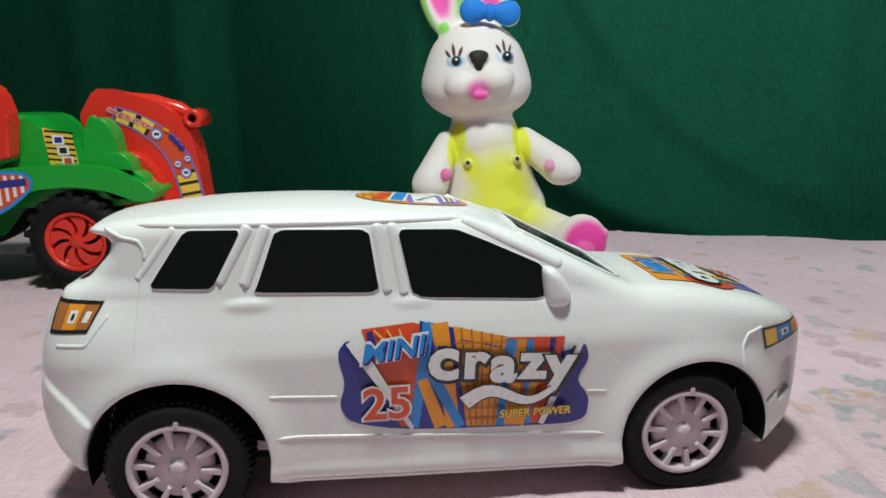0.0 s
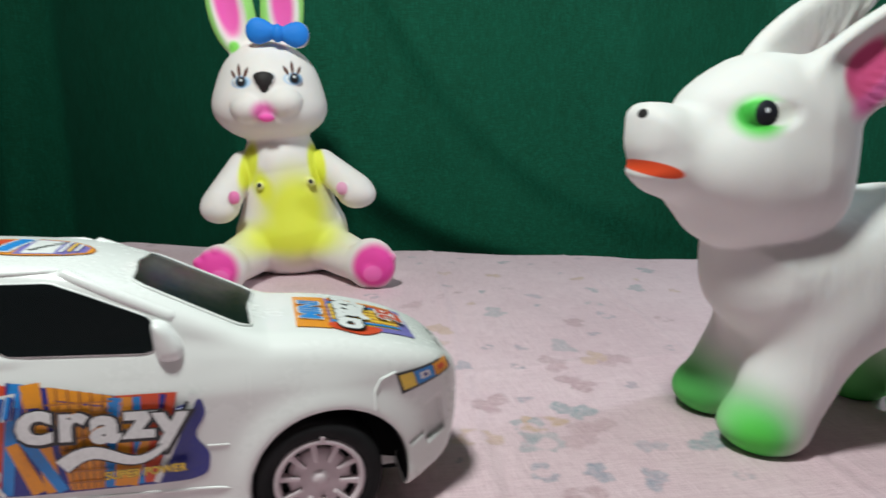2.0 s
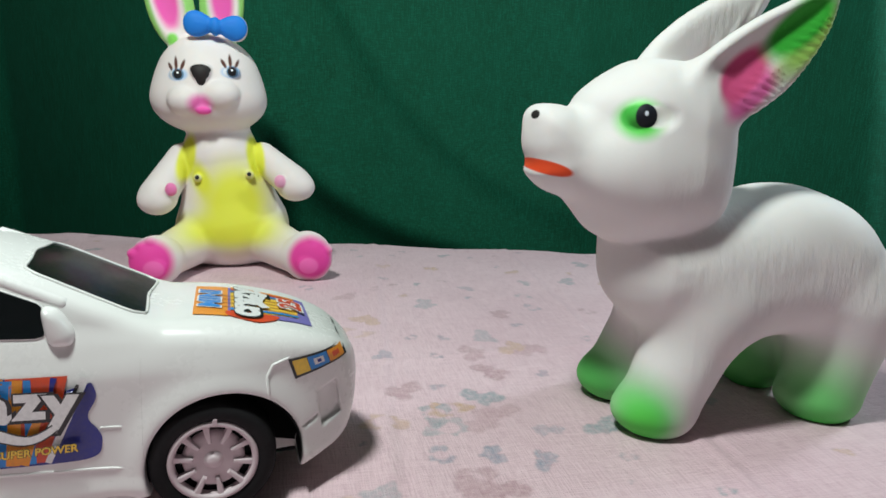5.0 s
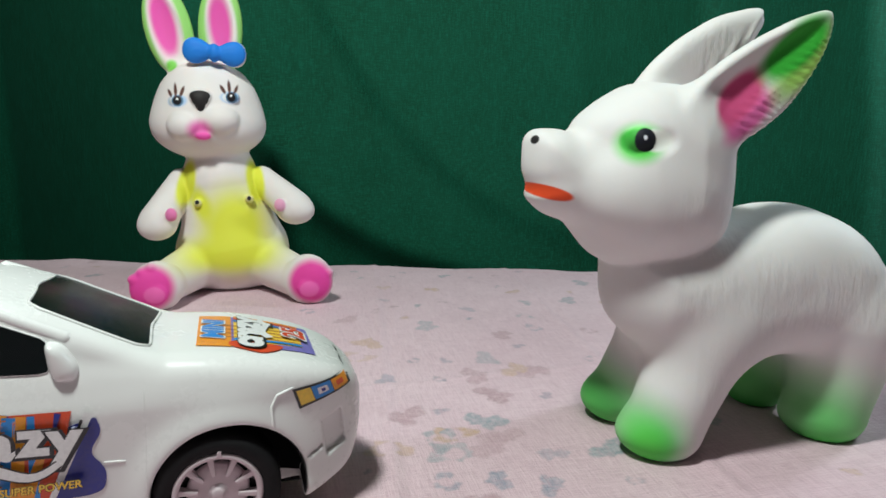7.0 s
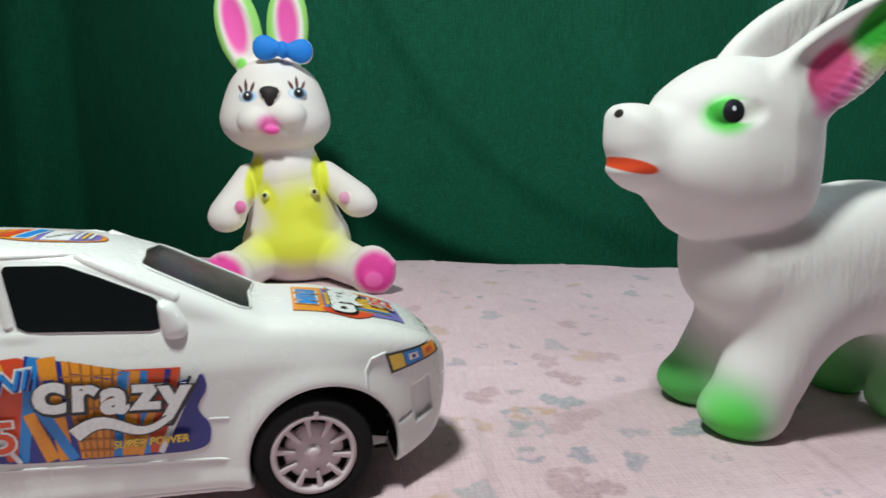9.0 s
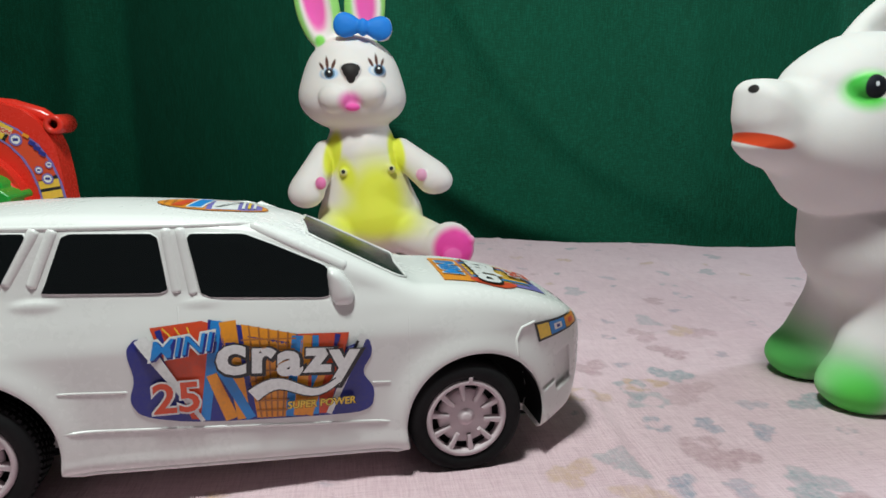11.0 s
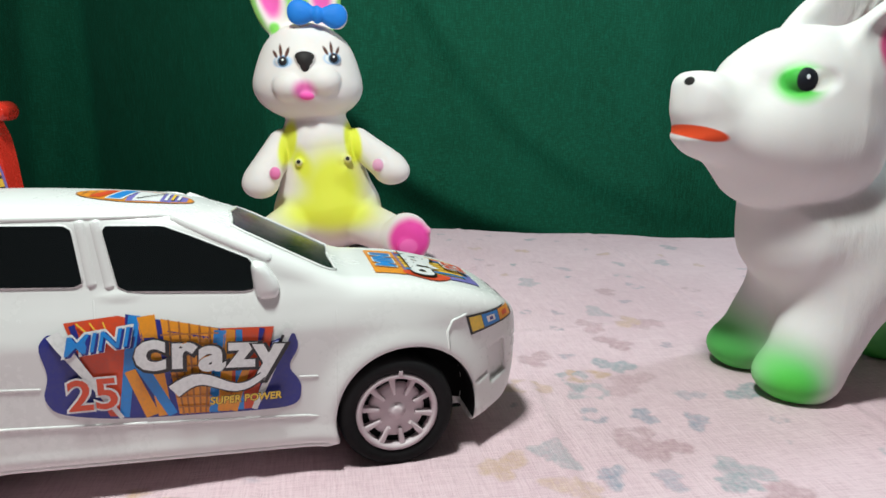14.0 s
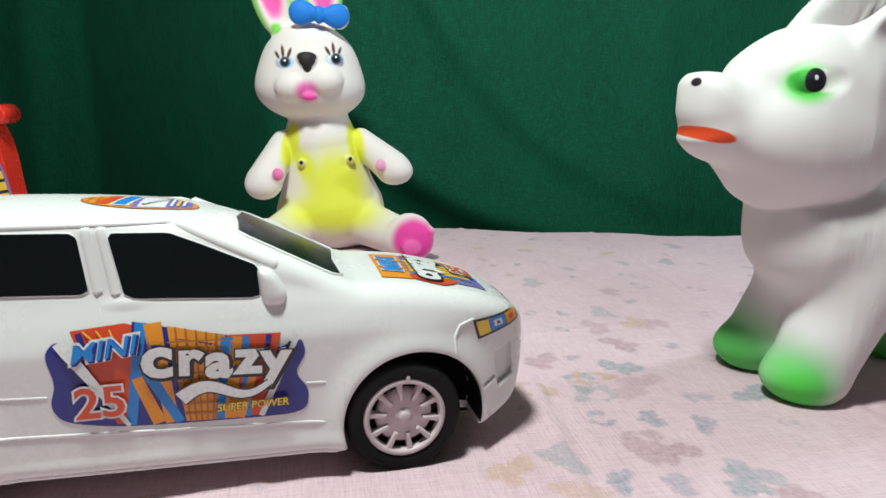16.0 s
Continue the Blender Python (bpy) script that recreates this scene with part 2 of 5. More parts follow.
def solid(name, field, low, high, step, mat):
    """The surface where the field is zero, as a mesh of even quads."""
    axes = [np.arange(a, b + step, step) for a, b in zip(low, high)]
    grid = np.stack(np.meshgrid(*axes, indexing="ij"), -1)
    f = np.stack([field(g) for g in grid])
    s = f < 0
    corners = [(i, j, k) for i in (0, 1) for j in (0, 1) for k in (0, 1)]
    nx, ny, nz = (n - 1 for n in f.shape)
    count = sum(s[i:nx + i, j:ny + j, k:nz + k].astype(np.int8) for i, j, k in corners)
    cells = (count > 0) & (count < 8)
    index = -np.ones(cells.shape, np.int64)
    index[cells] = np.arange(cells.sum())
    where = np.argwhere(cells)
    total, weight = np.zeros((len(where), 3)), np.zeros(len(where))
    for a in range(8):
        for b in range(a + 1, 8):
            ca, cb = np.array(corners[a]), np.array(corners[b])
            if abs(ca - cb).sum() != 1:
                continue
            fa, fb = f[tuple((where + ca).T)], f[tuple((where + cb).T)]
            cross = (fa < 0) != (fb < 0)
            t = np.where(cross, fa / np.where(cross, fa - fb, 1), 0)
            total += np.where(cross[:, None], ca + t[:, None] * (cb - ca), 0)
            weight += cross
    verts = np.array(low) + (where + total / weight[:, None]) * step
    for _ in range(2):
        e = step * 0.2
        g = np.stack([field(verts + e * d) - field(verts - e * d) for d in np.eye(3)], -1) / (2 * e)
        move = field(verts)[:, None] * g / ((g * g).sum(-1, keepdims=True) + 0.05)
        verts = verts - np.clip(move, -0.6 * step, 0.6 * step)
    faces = []
    for axis in range(3):
        u, v = (axis + 1) % 3, (axis + 2) % 3
        a = [slice(1, -1)] * 3
        b = [slice(1, -1)] * 3
        a[axis], b[axis] = slice(0, -1), slice(1, None)
        edge = s[tuple(a)] != s[tuple(b)]
        at = np.argwhere(edge)
        at[:, u] += 1
        at[:, v] += 1
        inside = s[tuple(at.T)]
        eu, ev = np.eye(3, dtype=int)[u], np.eye(3, dtype=int)[v]
        quad = np.stack([index[tuple((at - o).T)] for o in (0 * eu, eu, eu + ev, ev)], 1)
        quad[~inside] = quad[~inside][:, ::-1]
        faces.append(quad)
    faces = np.concatenate(faces)
    return mesh_of(name, verts, faces[(faces >= 0).all(1)], mat)


# ---- the setting ----
def back_edge(x):
    return 0.697 - 0.244 * x


MOTIFS = {
    "teal": ((0.16, 0.27, 0.30), 0.0125, "0.230 0.374 0.177 0.275 0.205 0.289 0.205 0.447 0.257 0.249 0.180 0.260 0.143 0.207 0.211 0.185 0.206 0.180"),
    "blue": ((0.20, 0.25, 0.33), 0.0085, "0.161 0.352 0.226 0.250 0.215 0.224 0.285 0.431 0.171 0.236 0.194 0.233 0.180 0.183 0.159 0.188"),
    "speck": ((0.22, 0.23, 0.30), 0.0052, "0.184 0.306 0.248 0.313 0.203 0.375 0.183 0.379 0.183 0.523 0.297 0.362 0.192 0.346 0.259 0.393"),
    "sand": ((0.52, 0.33, 0.19), 0.0125, "0.150 0.270 0.243 0.352 0.184 0.279 0.147 0.393 0.157 0.416 0.143 0.182 0.120 0.201"),
    "rose": ((0.42, 0.25, 0.28), 0.0125, "0.253 0.348 0.219 0.319 0.207 0.271 0.198 0.263 0.165 0.303 0.180 0.215 0.215 0.347 0.180 0.208 0.189 0.205 0.217 0.168"),
}


def printed(xy):
    """The printed motifs of the sheet: a colour and its strength at each place."""
    rng = random.Random(5)
    places = []
    for colour, size, text in MOTIFS.values():
        n = [float(w) for w in text.split()]
        places += [(x, y, size, colour) for x, y in zip(n[::2], n[1::2])]
    kinds = [(c, s) for c, s, _ in MOTIFS.values()]
    for _ in range(1100):
        x, y = rng.uniform(-0.7, 0.9), rng.uniform(0.0, 0.85)
        colour, size = rng.choice(kinds)
        size *= rng.choice((0.35, 0.45, 0.6, 0.9))
        if all(math.hypot(x - a, y - b) > 0.8 * (size + s) + 0.011 for a, b, s, _ in places):
            places.append((x, y, size, colour))
    out = np.zeros((len(xy), 4))
    for x, y, size, colour in places:
        near = np.abs(xy - (x, y)).max(1) < size * 1.8
        if not near.any():
            continue
        d = xy[near] - (x, y)
        r, a = np.hypot(*d.T), np.arctan2(d[:, 1], d[:, 0])
        p1, p2, p3 = (rng.uniform(0, 6.28) for _ in range(3))
        edge = size * (0.70 + 0.22 * np.sin(2 * a + p1) + 0.16 * np.sin(3 * a + p2) + 0.09 * np.sin(5 * a + p3) + 0.06 * np.sin(9 * a + p1))
        hole = rng.choice((0.0, 0.0, 0.45)) * size
        fill = np.clip((edge - r) / 0.0014 + 0.5, 0, 1) * np.clip((r - hole) / 0.0014 + 0.5, 0, 1)
        fill *= rng.uniform(0.55, 0.95)
        use = fill > out[near, 3]
        rows = np.flatnonzero(near)[use]
        out[rows, :3], out[rows, 3] = colour, fill[use]
    return out


def bed_sheet():
    xs = np.concatenate([np.linspace(-1.3, -0.46, 25), np.arange(-0.45, 0.05, 0.003), np.arange(0.05, 0.42, 0.0013), np.arange(0.42, 0.62, 0.003), np.linspace(0.63, 1.5, 25)])
    vs = np.concatenate([np.linspace(1.5, 0.66, 20), np.arange(0.65, 0.52, -0.003), np.arange(0.52, 0.20, -0.0013), np.arange(0.20, -0.0001, -0.0025)])
    x, v = np.meshgrid(xs, vs, indexing="ij")
    y = back_edge(x) - v
    z = np.zeros(x.shape)
    for i in range(x.shape[0]):
        for j in range(x.shape[1]):
            a, b = x[i, j], y[i, j]
            z[i, j] = 0.0011 * noise.noise((a * 9, b * 9, 1.3)) + 0.0009 * noise.noise((a * 30, b * 22, 4.0)) + 0.00022 * noise.noise((a * 110, b * 90, 7.0))
    # pressed folds of the cloth
    for place, slope, depth in ((0.155, 0.10, 0.0007), (0.300, 0.07, 0.0006), (0.020, -0.05, 0.0006)):
        off = x - place - slope * (y - 0.3)
        z += depth * np.exp(-((off / 0.0035) ** 2)) - 0.7 * depth * np.exp(-(((off - 0.006) / 0.004) ** 2))
    z += 0.0006 * np.exp(-(((y - 0.335 - 0.05 * x) / 0.004) ** 2)) + 0.0010 * np.exp(-((v / 0.02) ** 2)) * np.sin(x * 42)
    fall = []
    for k, drop in enumerate((0.004, 0.014, 0.04, 0.12, 0.4)):
        fall.append((x[:, -1], y[:, -1] + (0.005, 0.009, 0.011, 0.013, 0.015)[k], z[:, -1] - drop))
    x, y, z = (np.concatenate([m, np.stack([f[c] for f in fall], 1)], 1) for c, m in enumerate((x, y, z)))
    n, k = x.shape
    verts = np.stack([x, y, z], -1).reshape(-1, 3)
    i, j = np.meshgrid(np.arange(n - 1), np.arange(k - 1), indexing="ij")
    a = (i * k + j).ravel()
    me = mesh_of("bed_sheet", verts, np.stack([a, a + k, a + k + 1, a + 1], 1), SHEET)
    layer = me.attributes.new("print", "FLOAT_COLOR", "POINT")
    layer.data.foreach_set("color", printed(verts[:, :2]).ravel())
    return tagged(new("floor", me), "pink cotton bed sheet printed with faded motifs", "bed sheet", "", "structure")


bed_sheet()


def backdrop_cloth():
    xs, zs = np.arange(-1.3, 1.52, 0.008), np.arange(-0.40, 1.15, 0.008)
    x, z = np.meshgrid(xs, zs, indexing="ij")
    y = 0.80 - 0.244 * (x - 0.197) - 0.45 * np.clip(x - 0.45, 0, 0.40) + 0.75 * np.clip(-0.02 - x, 0, 0.30)
    for i in range(x.shape[0]):
        for j in range(x.shape[1]):
            a, b = x[i, j], z[i, j]
            y[i, j] += 0.012 * noise.noise((a * 2.6, b * 1.3, 2.0)) + 0.004 * noise.noise((a * 9, b * 6, 5.0)) + 0.0012 * noise.noise((a * 30, b * 22, 8.0))
    # a slack diagonal swag behind the sitting toy, and upright folds
    off = z - (0.45 * np.exp(-(x + 0.05) / 0.13) - 0.05)
    side = np.clip((x + 0.25) / 0.15, 0, 1) * np.clip((0.55 - x) / 0.2, 0, 1)
    y -= 0.030 * side * np.where(off > 0, np.exp(-np.abs(off) / 0.14), np.exp(-((off / 0.030) ** 2)))
    off = z - (0.38 * np.exp(-(x - 0.12) / 0.16) - 0.03)
    y -= 0.007 * side * np.where(off > 0, np.exp(-np.abs(off) / 0.08), np.exp(-((off / 0.020) ** 2)))
    for place, lean, depth, wide in ((0.58, -0.10, 0.014, 0.018), (0.70, -0.08, 0.022, 0.022), (-0.42, 0.05, 0.014, 0.03), (-0.60, 0.02, 0.02, 0.04), (0.82, 0.0, 0.02, 0.03)):
        y -= depth * np.exp(-(((x - place - lean * z) / wide) ** 2))
    n, k = x.shape
    i, j = np.meshgrid(np.arange(n - 1), np.arange(k - 1), indexing="ij")
    a = (i * k + j).ravel()
    me = mesh_of("cloth", np.stack([x, y, z], -1).reshape(-1, 3), np.stack([a, a + k, a + k + 1, a + 1], 1), CLOTH)
    return tagged(new("wall_north", me), "dark green cloth hung as a backdrop", "backdrop", "", "structure")


backdrop_cloth()


def room_side(name, low, high, label):
    bm = bmesh.new()
    bmesh.ops.create_cube(bm, size=1, matrix=Matrix.Translation((Vector(low) + Vector(high)) / 2) @ Matrix.Diagonal((*(Vector(high) - Vector(low)), 1)))
    return tagged(new(name, bm_mesh(name, bm, PLASTER, False)), label, "wall", "", "structure")


room_side("wall_south", (-1.9, -1.75, -0.5), (2.1, -1.65, 2.0), "plain painted plaster wall behind the bed")
room_side("wall_west", (-1.9, -1.65, -0.5), (-1.8, 1.7, 2.0), "plain painted plaster side wall")
room_side("wall_east", (2.0, -1.65, -0.5), (2.1, 1.7, 2.0), "plain painted plaster side wall")
room_side("wall_back", (-1.8, 1.6, -0.5), (2.0, 1.7, 2.0), "plain painted plaster wall behind the cloth")
tagged(room_side("ceiling", (-1.9, -1.75, 2.0), (2.1, 1.7, 2.1), "plain painted plaster ceiling"), category="ceiling")
tagged(room_side("floor_below", (-1.9, -1.75, -0.6), (2.1, 1.7, -0.5), "plain floor below the bed"), category="floor")


# ---- the toy car: x ahead, y across (near side minus), z up ----
CAR_AT, CAR_TURN = (-0.0080, 0.2383, 0.0), 5.1
HALF = 0.038
LOWER = Outline(rounded([(-0.108, 0.018), (-0.1235, 0.026), (-0.1308, 0.038), (-0.1303, 0.0478), (-0.1277, 0.0498), (-0.1264, 0.062), (-0.1215, 0.0735), (-0.116, 0.0815), (-0.060, 0.0790), (0.020, 0.0750), (0.066, 0.0736),
                 (0.092, 0.0716), (0.116, 0.0660), (0.131, 0.0596), (0.1405, 0.0515), (0.1432, 0.0420), (0.1425, 0.0290), (0.137, 0.0155), (0.118, 0.0105), (0.062, 0.0098), (-0.055, 0.0125)], 0.2, 2))
CABIN = Outline(rounded([(-0.117, 0.076), (-0.101, 0.0925), (-0.112, 0.0955), (-0.107, 0.0995), (-0.076, 0.1028), (-0.048, 0.1032), (-0.020, 0.1022), (0.008, 0.0998), (0.027, 0.0940),
                 (0.050, 0.0815), (0.0715, 0.0700), (0.060, 0.062), (-0.100, 0.062)], 0.2, 2))
ARCHES = ((-0.0845, 0.0225, 0.0285), (0.0895, 0.0200, 0.0275))


def taper(x, start, length, power):
    t = np.clip((x - start) / length, 0, 0.9995)
    return (1 - t ** power) ** (1 / power)


def car_field(p):
    x, y, z = p[..., 0], np.abs(p[..., 1]), p[..., 2]
    plan = taper(x, 0.080, 0.0640, 2.25) * taper(-x, 0.082, 0.0500, 3.4)
    bulge = np.zeros(x.shape)
    for cx, cz, r in ARCHES:
        d = np.hypot(x - cx, z - cz) - r
        bulge = np.maximum(bulge, 0.0022 * np.exp(-((np.clip(d - 0.001, 0, 1) / 0.006) ** 2)))
    shoulder = 0.0075 * np.clip((z - 0.056) / 0.020, 0, 1) ** 1.5
    sill = 0.0015 * np.clip((0.020 - z) / 0.010, 0, 1)
    # the rear bumper stands proud below a slanting step
    step = 0.0016 * np.clip((0.0394 - 0.85 * (x + 0.1088) - z) / 0.0014, 0, 1) * np.clip((-0.1000 - x) / 0.006, 0, 1)
    wide = (HALF - 0.0018 - shoulder + bulge + sill + step) * plan
    crown = 1.2 * y * y * np.clip((x - 0.045) / 0.02, 0, 1) * np.clip((z - 0.050) / 0.012, 0, 1)
    body = meet(LOWER(x, z) + crown, (y - wide) * 0.9, 0.0065)
    rear = taper(-x, 0.050, 0.072, 2.6) * taper(x, 0.035, 0.070, 2.4)
    cabin = meet(CABIN(x, z) + 3.0 * y * y * np.clip((z - 0.07) / 0.03, 0, 1), (y - (0.0315 - 0.15 * (z - 0.072)) * (0.35 + 0.65 * rear)) * 0.95, 0.006)
    body = join(body, cabin, 0.003)
    for cx, cz, r in ARCHES:
        well = np.maximum(np.hypot(x - cx, z - cz) - r, 0.015 - y)
        body = meet(body, -well, 0.0012)
    for hx, hz in ((-0.0600, 0.0728), (-0.0085, 0.0712)):
        body = join(body, ball(np.stack([x, y, z], -1), (hx, 0.0309, hz), (0.0080, 0.0016, 0.0024)), 0.0008)
    # scoop low in the front corner of the bumper
    scoop = np.maximum(np.maximum(np.abs(x - 0.1285 + 0.12 * (z - 0.0345)) - 0.0042, np.abs(z - 0.0345 - 0.3 * (x - 0.1285)) - 0.0078), (wide - 0.0030) - y)
    body = meet(body, -scoop, 0.0008)
    notch = np.maximum(np.maximum(np.abs(x - 0.1205) - 0.0030, np.abs(z - 0.0300 - 0.35 * (x - 0.1205)) - 0.0007), (wide - 0.0014) - y)
    return meet(body, -notch, 0.0006)


def near_side(x, z, lift=0.0):
    """Places on the near flank of the car body, lifted off it."""
    x, z = np.asarray(x, float), np.asarray(z, float)
    ys = np.linspace(-0.05, 0.0, 101)
    p = np.stack(np.broadcast_arrays(x[:, None], ys[None], z[:, None]), -1)
    f = car_field(p)
    hit = np.where((f < 0).any(1), np.argmax(f < 0, 1), np.argmin(f, 1))
    lo, hi = ys[np.maximum(hit - 1, 0)], ys[hit]
    for _ in range(20):
        mid = (lo + hi) / 2
        inside = car_field(np.stack([x, mid, z], -1)) < 0
        hi, lo = np.where(inside, mid, hi), np.where(inside, lo, mid)
    return np.stack([x, lo - lift, z], -1)


def from_above(x, y, lift=0.0):
    x, y = np.asarray(x, float), np.asarray(y, float)
    zs = np.linspace(0.12, 0.02, 101)
    p = np.stack(np.broadcast_arrays(x[:, None], y[:, None], zs[None]), -1)
    hit = np.argmax(car_field(p) < 0, 1)
    hi, lo = zs[np.maximum(hit - 1, 0)], zs[hit]
    for _ in range(20):
        mid = (lo + hi) / 2
        inside = car_field(np.stack([x, y, mid], -1)) < 0
        lo, hi = np.where(inside, mid, lo), np.where(inside, hi, mid)
    return np.stack([x, y, hi + lift], -1)


def patch(outline, lay, lift, step=0.002, rings=7):
    """Verts and faces of a thin skin inside an outline, laid on the car by lay(u, v, lift)."""
    line = np.array(dense(outline, step))
    mid = line.mean(0)
    rows = [mid + (line - mid) * (1 - k / rings) for k in range(rings)] + [mid[None]]
    uv = np.concatenate(rows)
    n = len(line)
    faces = []
    for k in range(rings):
        for i in range(n):
            j = (i + 1) % n
            if k < rings - 1:
                faces.append((k * n + i, k * n + j, (k + 1) * n + j, (k + 1) * n + i))
            else:
                faces.append((k * n + i, k * n + j, rings * n))
    return lay(uv[:, 0], uv[:, 1], lift), faces


def lettering(text, size, bold=0.0, shear=0.0):
    """The triangles of a word in the built-in font, around its own middle."""
    curve = bpy.data.curves.new("word", "FONT")
    curve.body, curve.size, curve.offset, curve.shear = text, size, bold, shear
    curve.align_x, curve.align_y, curve.resolution_u = "CENTER", "CENTER", 3
    ob = new("word", curve)
    bpy.context.view_layer.update()
    me = bpy.data.meshes.new_from_object(ob.evaluated_get(bpy.context.evaluated_depsgraph_get()))
    verts = np.array([v.co[:2] for v in me.vertices])
    faces = [tuple(f.vertices) for f in me.polygons]
    bpy.data.objects.remove(ob)
    bpy.data.curves.remove(curve)
    bpy.data.meshes.remove(me)
    return verts, faces


class Skin:
    """A printed sticker: layers of ink in one mesh."""

    def __init__(self, lay):
        self.lay = lay
        self.fields, self.what, self.level = [], "field", 0.00025

    def keep(self, verts, faces, inked):
        self.fields.append((verts, faces, inked, self.what))

    def shape(self, outline, inked, step=0.002, rings=5):
        self.level += 0.00003
        self.keep(*patch(outline, self.lay, self.level, step, rings), inked)

    def band(self, a, b, wide_a, wide_b, inked):
        (ax, ay), (bx, by) = a, b
        d = math.hypot(bx - ax, by - ay)
        nx, ny = -(by - ay) / d, (bx - ax) / d
        self.shape([(ax - nx * wide_a, ay - ny * wide_a), (bx - nx * wide_b, by - ny * wide_b), (bx + nx * wide_b, by + ny * wide_b), (ax + nx * wide_a, ay + ny * wide_a)], inked, d / 8, 3)

    def word(self, text, at, size, inked, bold=0.0, tilt=0.0, shear=0.0, stretch=1.0):
        self.level += 0.00010
        self.what = "letter"
        uv, faces = lettering(text, size, bold, shear)
        uv = uv * (stretch, 1)
        c, s = math.cos(radians(tilt)), math.sin(radians(tilt))
        uv = uv @ np.array([[c, s], [-s, c]]) + np.array(at)
        self.keep(self.lay(uv[:, 0], uv[:, 1], self.level), faces, inked)
        self.what = "field"

    def stroke(self, points, widths, inked):
        self.level += 0.00003
        left, right = [], []
        for i, (x, y) in enumerate(points):
            a, b = points[max(i - 1, 0)], points[min(i + 1, len(points) - 1)]
            d = math.dist(a, b)
            nx, ny = -(b[1] - a[1]) / d, (b[0] - a[0]) / d
            left.append((x + nx * widths[i], y + ny * widths[i]))
            right.append((x - nx * widths[i], y - ny * widths[i]))
        uv = np.array(left + right)
        n = len(points)
        self.keep(self.lay(uv[:, 0], uv[:, 1], self.level), [(n + i, n + i + 1, i + 1, i) for i in range(n - 1)], inked)

    def stick(self, name, parent, label, flip=False):
        """The first field becomes the part, the others its pieces; flip: on the other side of the car."""
        top = None
        for verts, faces, inked, what in self.fields:
            if flip:
                verts, faces = np.array(verts) * (1, -1, 1), [f[::-1] for f in faces]
            me = mesh_of(what if top else name, verts, faces, INK[inked])
            if top:
                part(what, me, top)
            else:
                top = part(name, me, parent, label)


def wave(a, b, sag, n=14):
    """A line of points from a to b with an S-shaped sway."""
    return [(a[0] + (b[0] - a[0]) * t, a[1] + (b[1] - a[1]) * t + sag * math.sin(2 * math.pi * t)) for t in [i / (n - 1) for i in range(n)]]


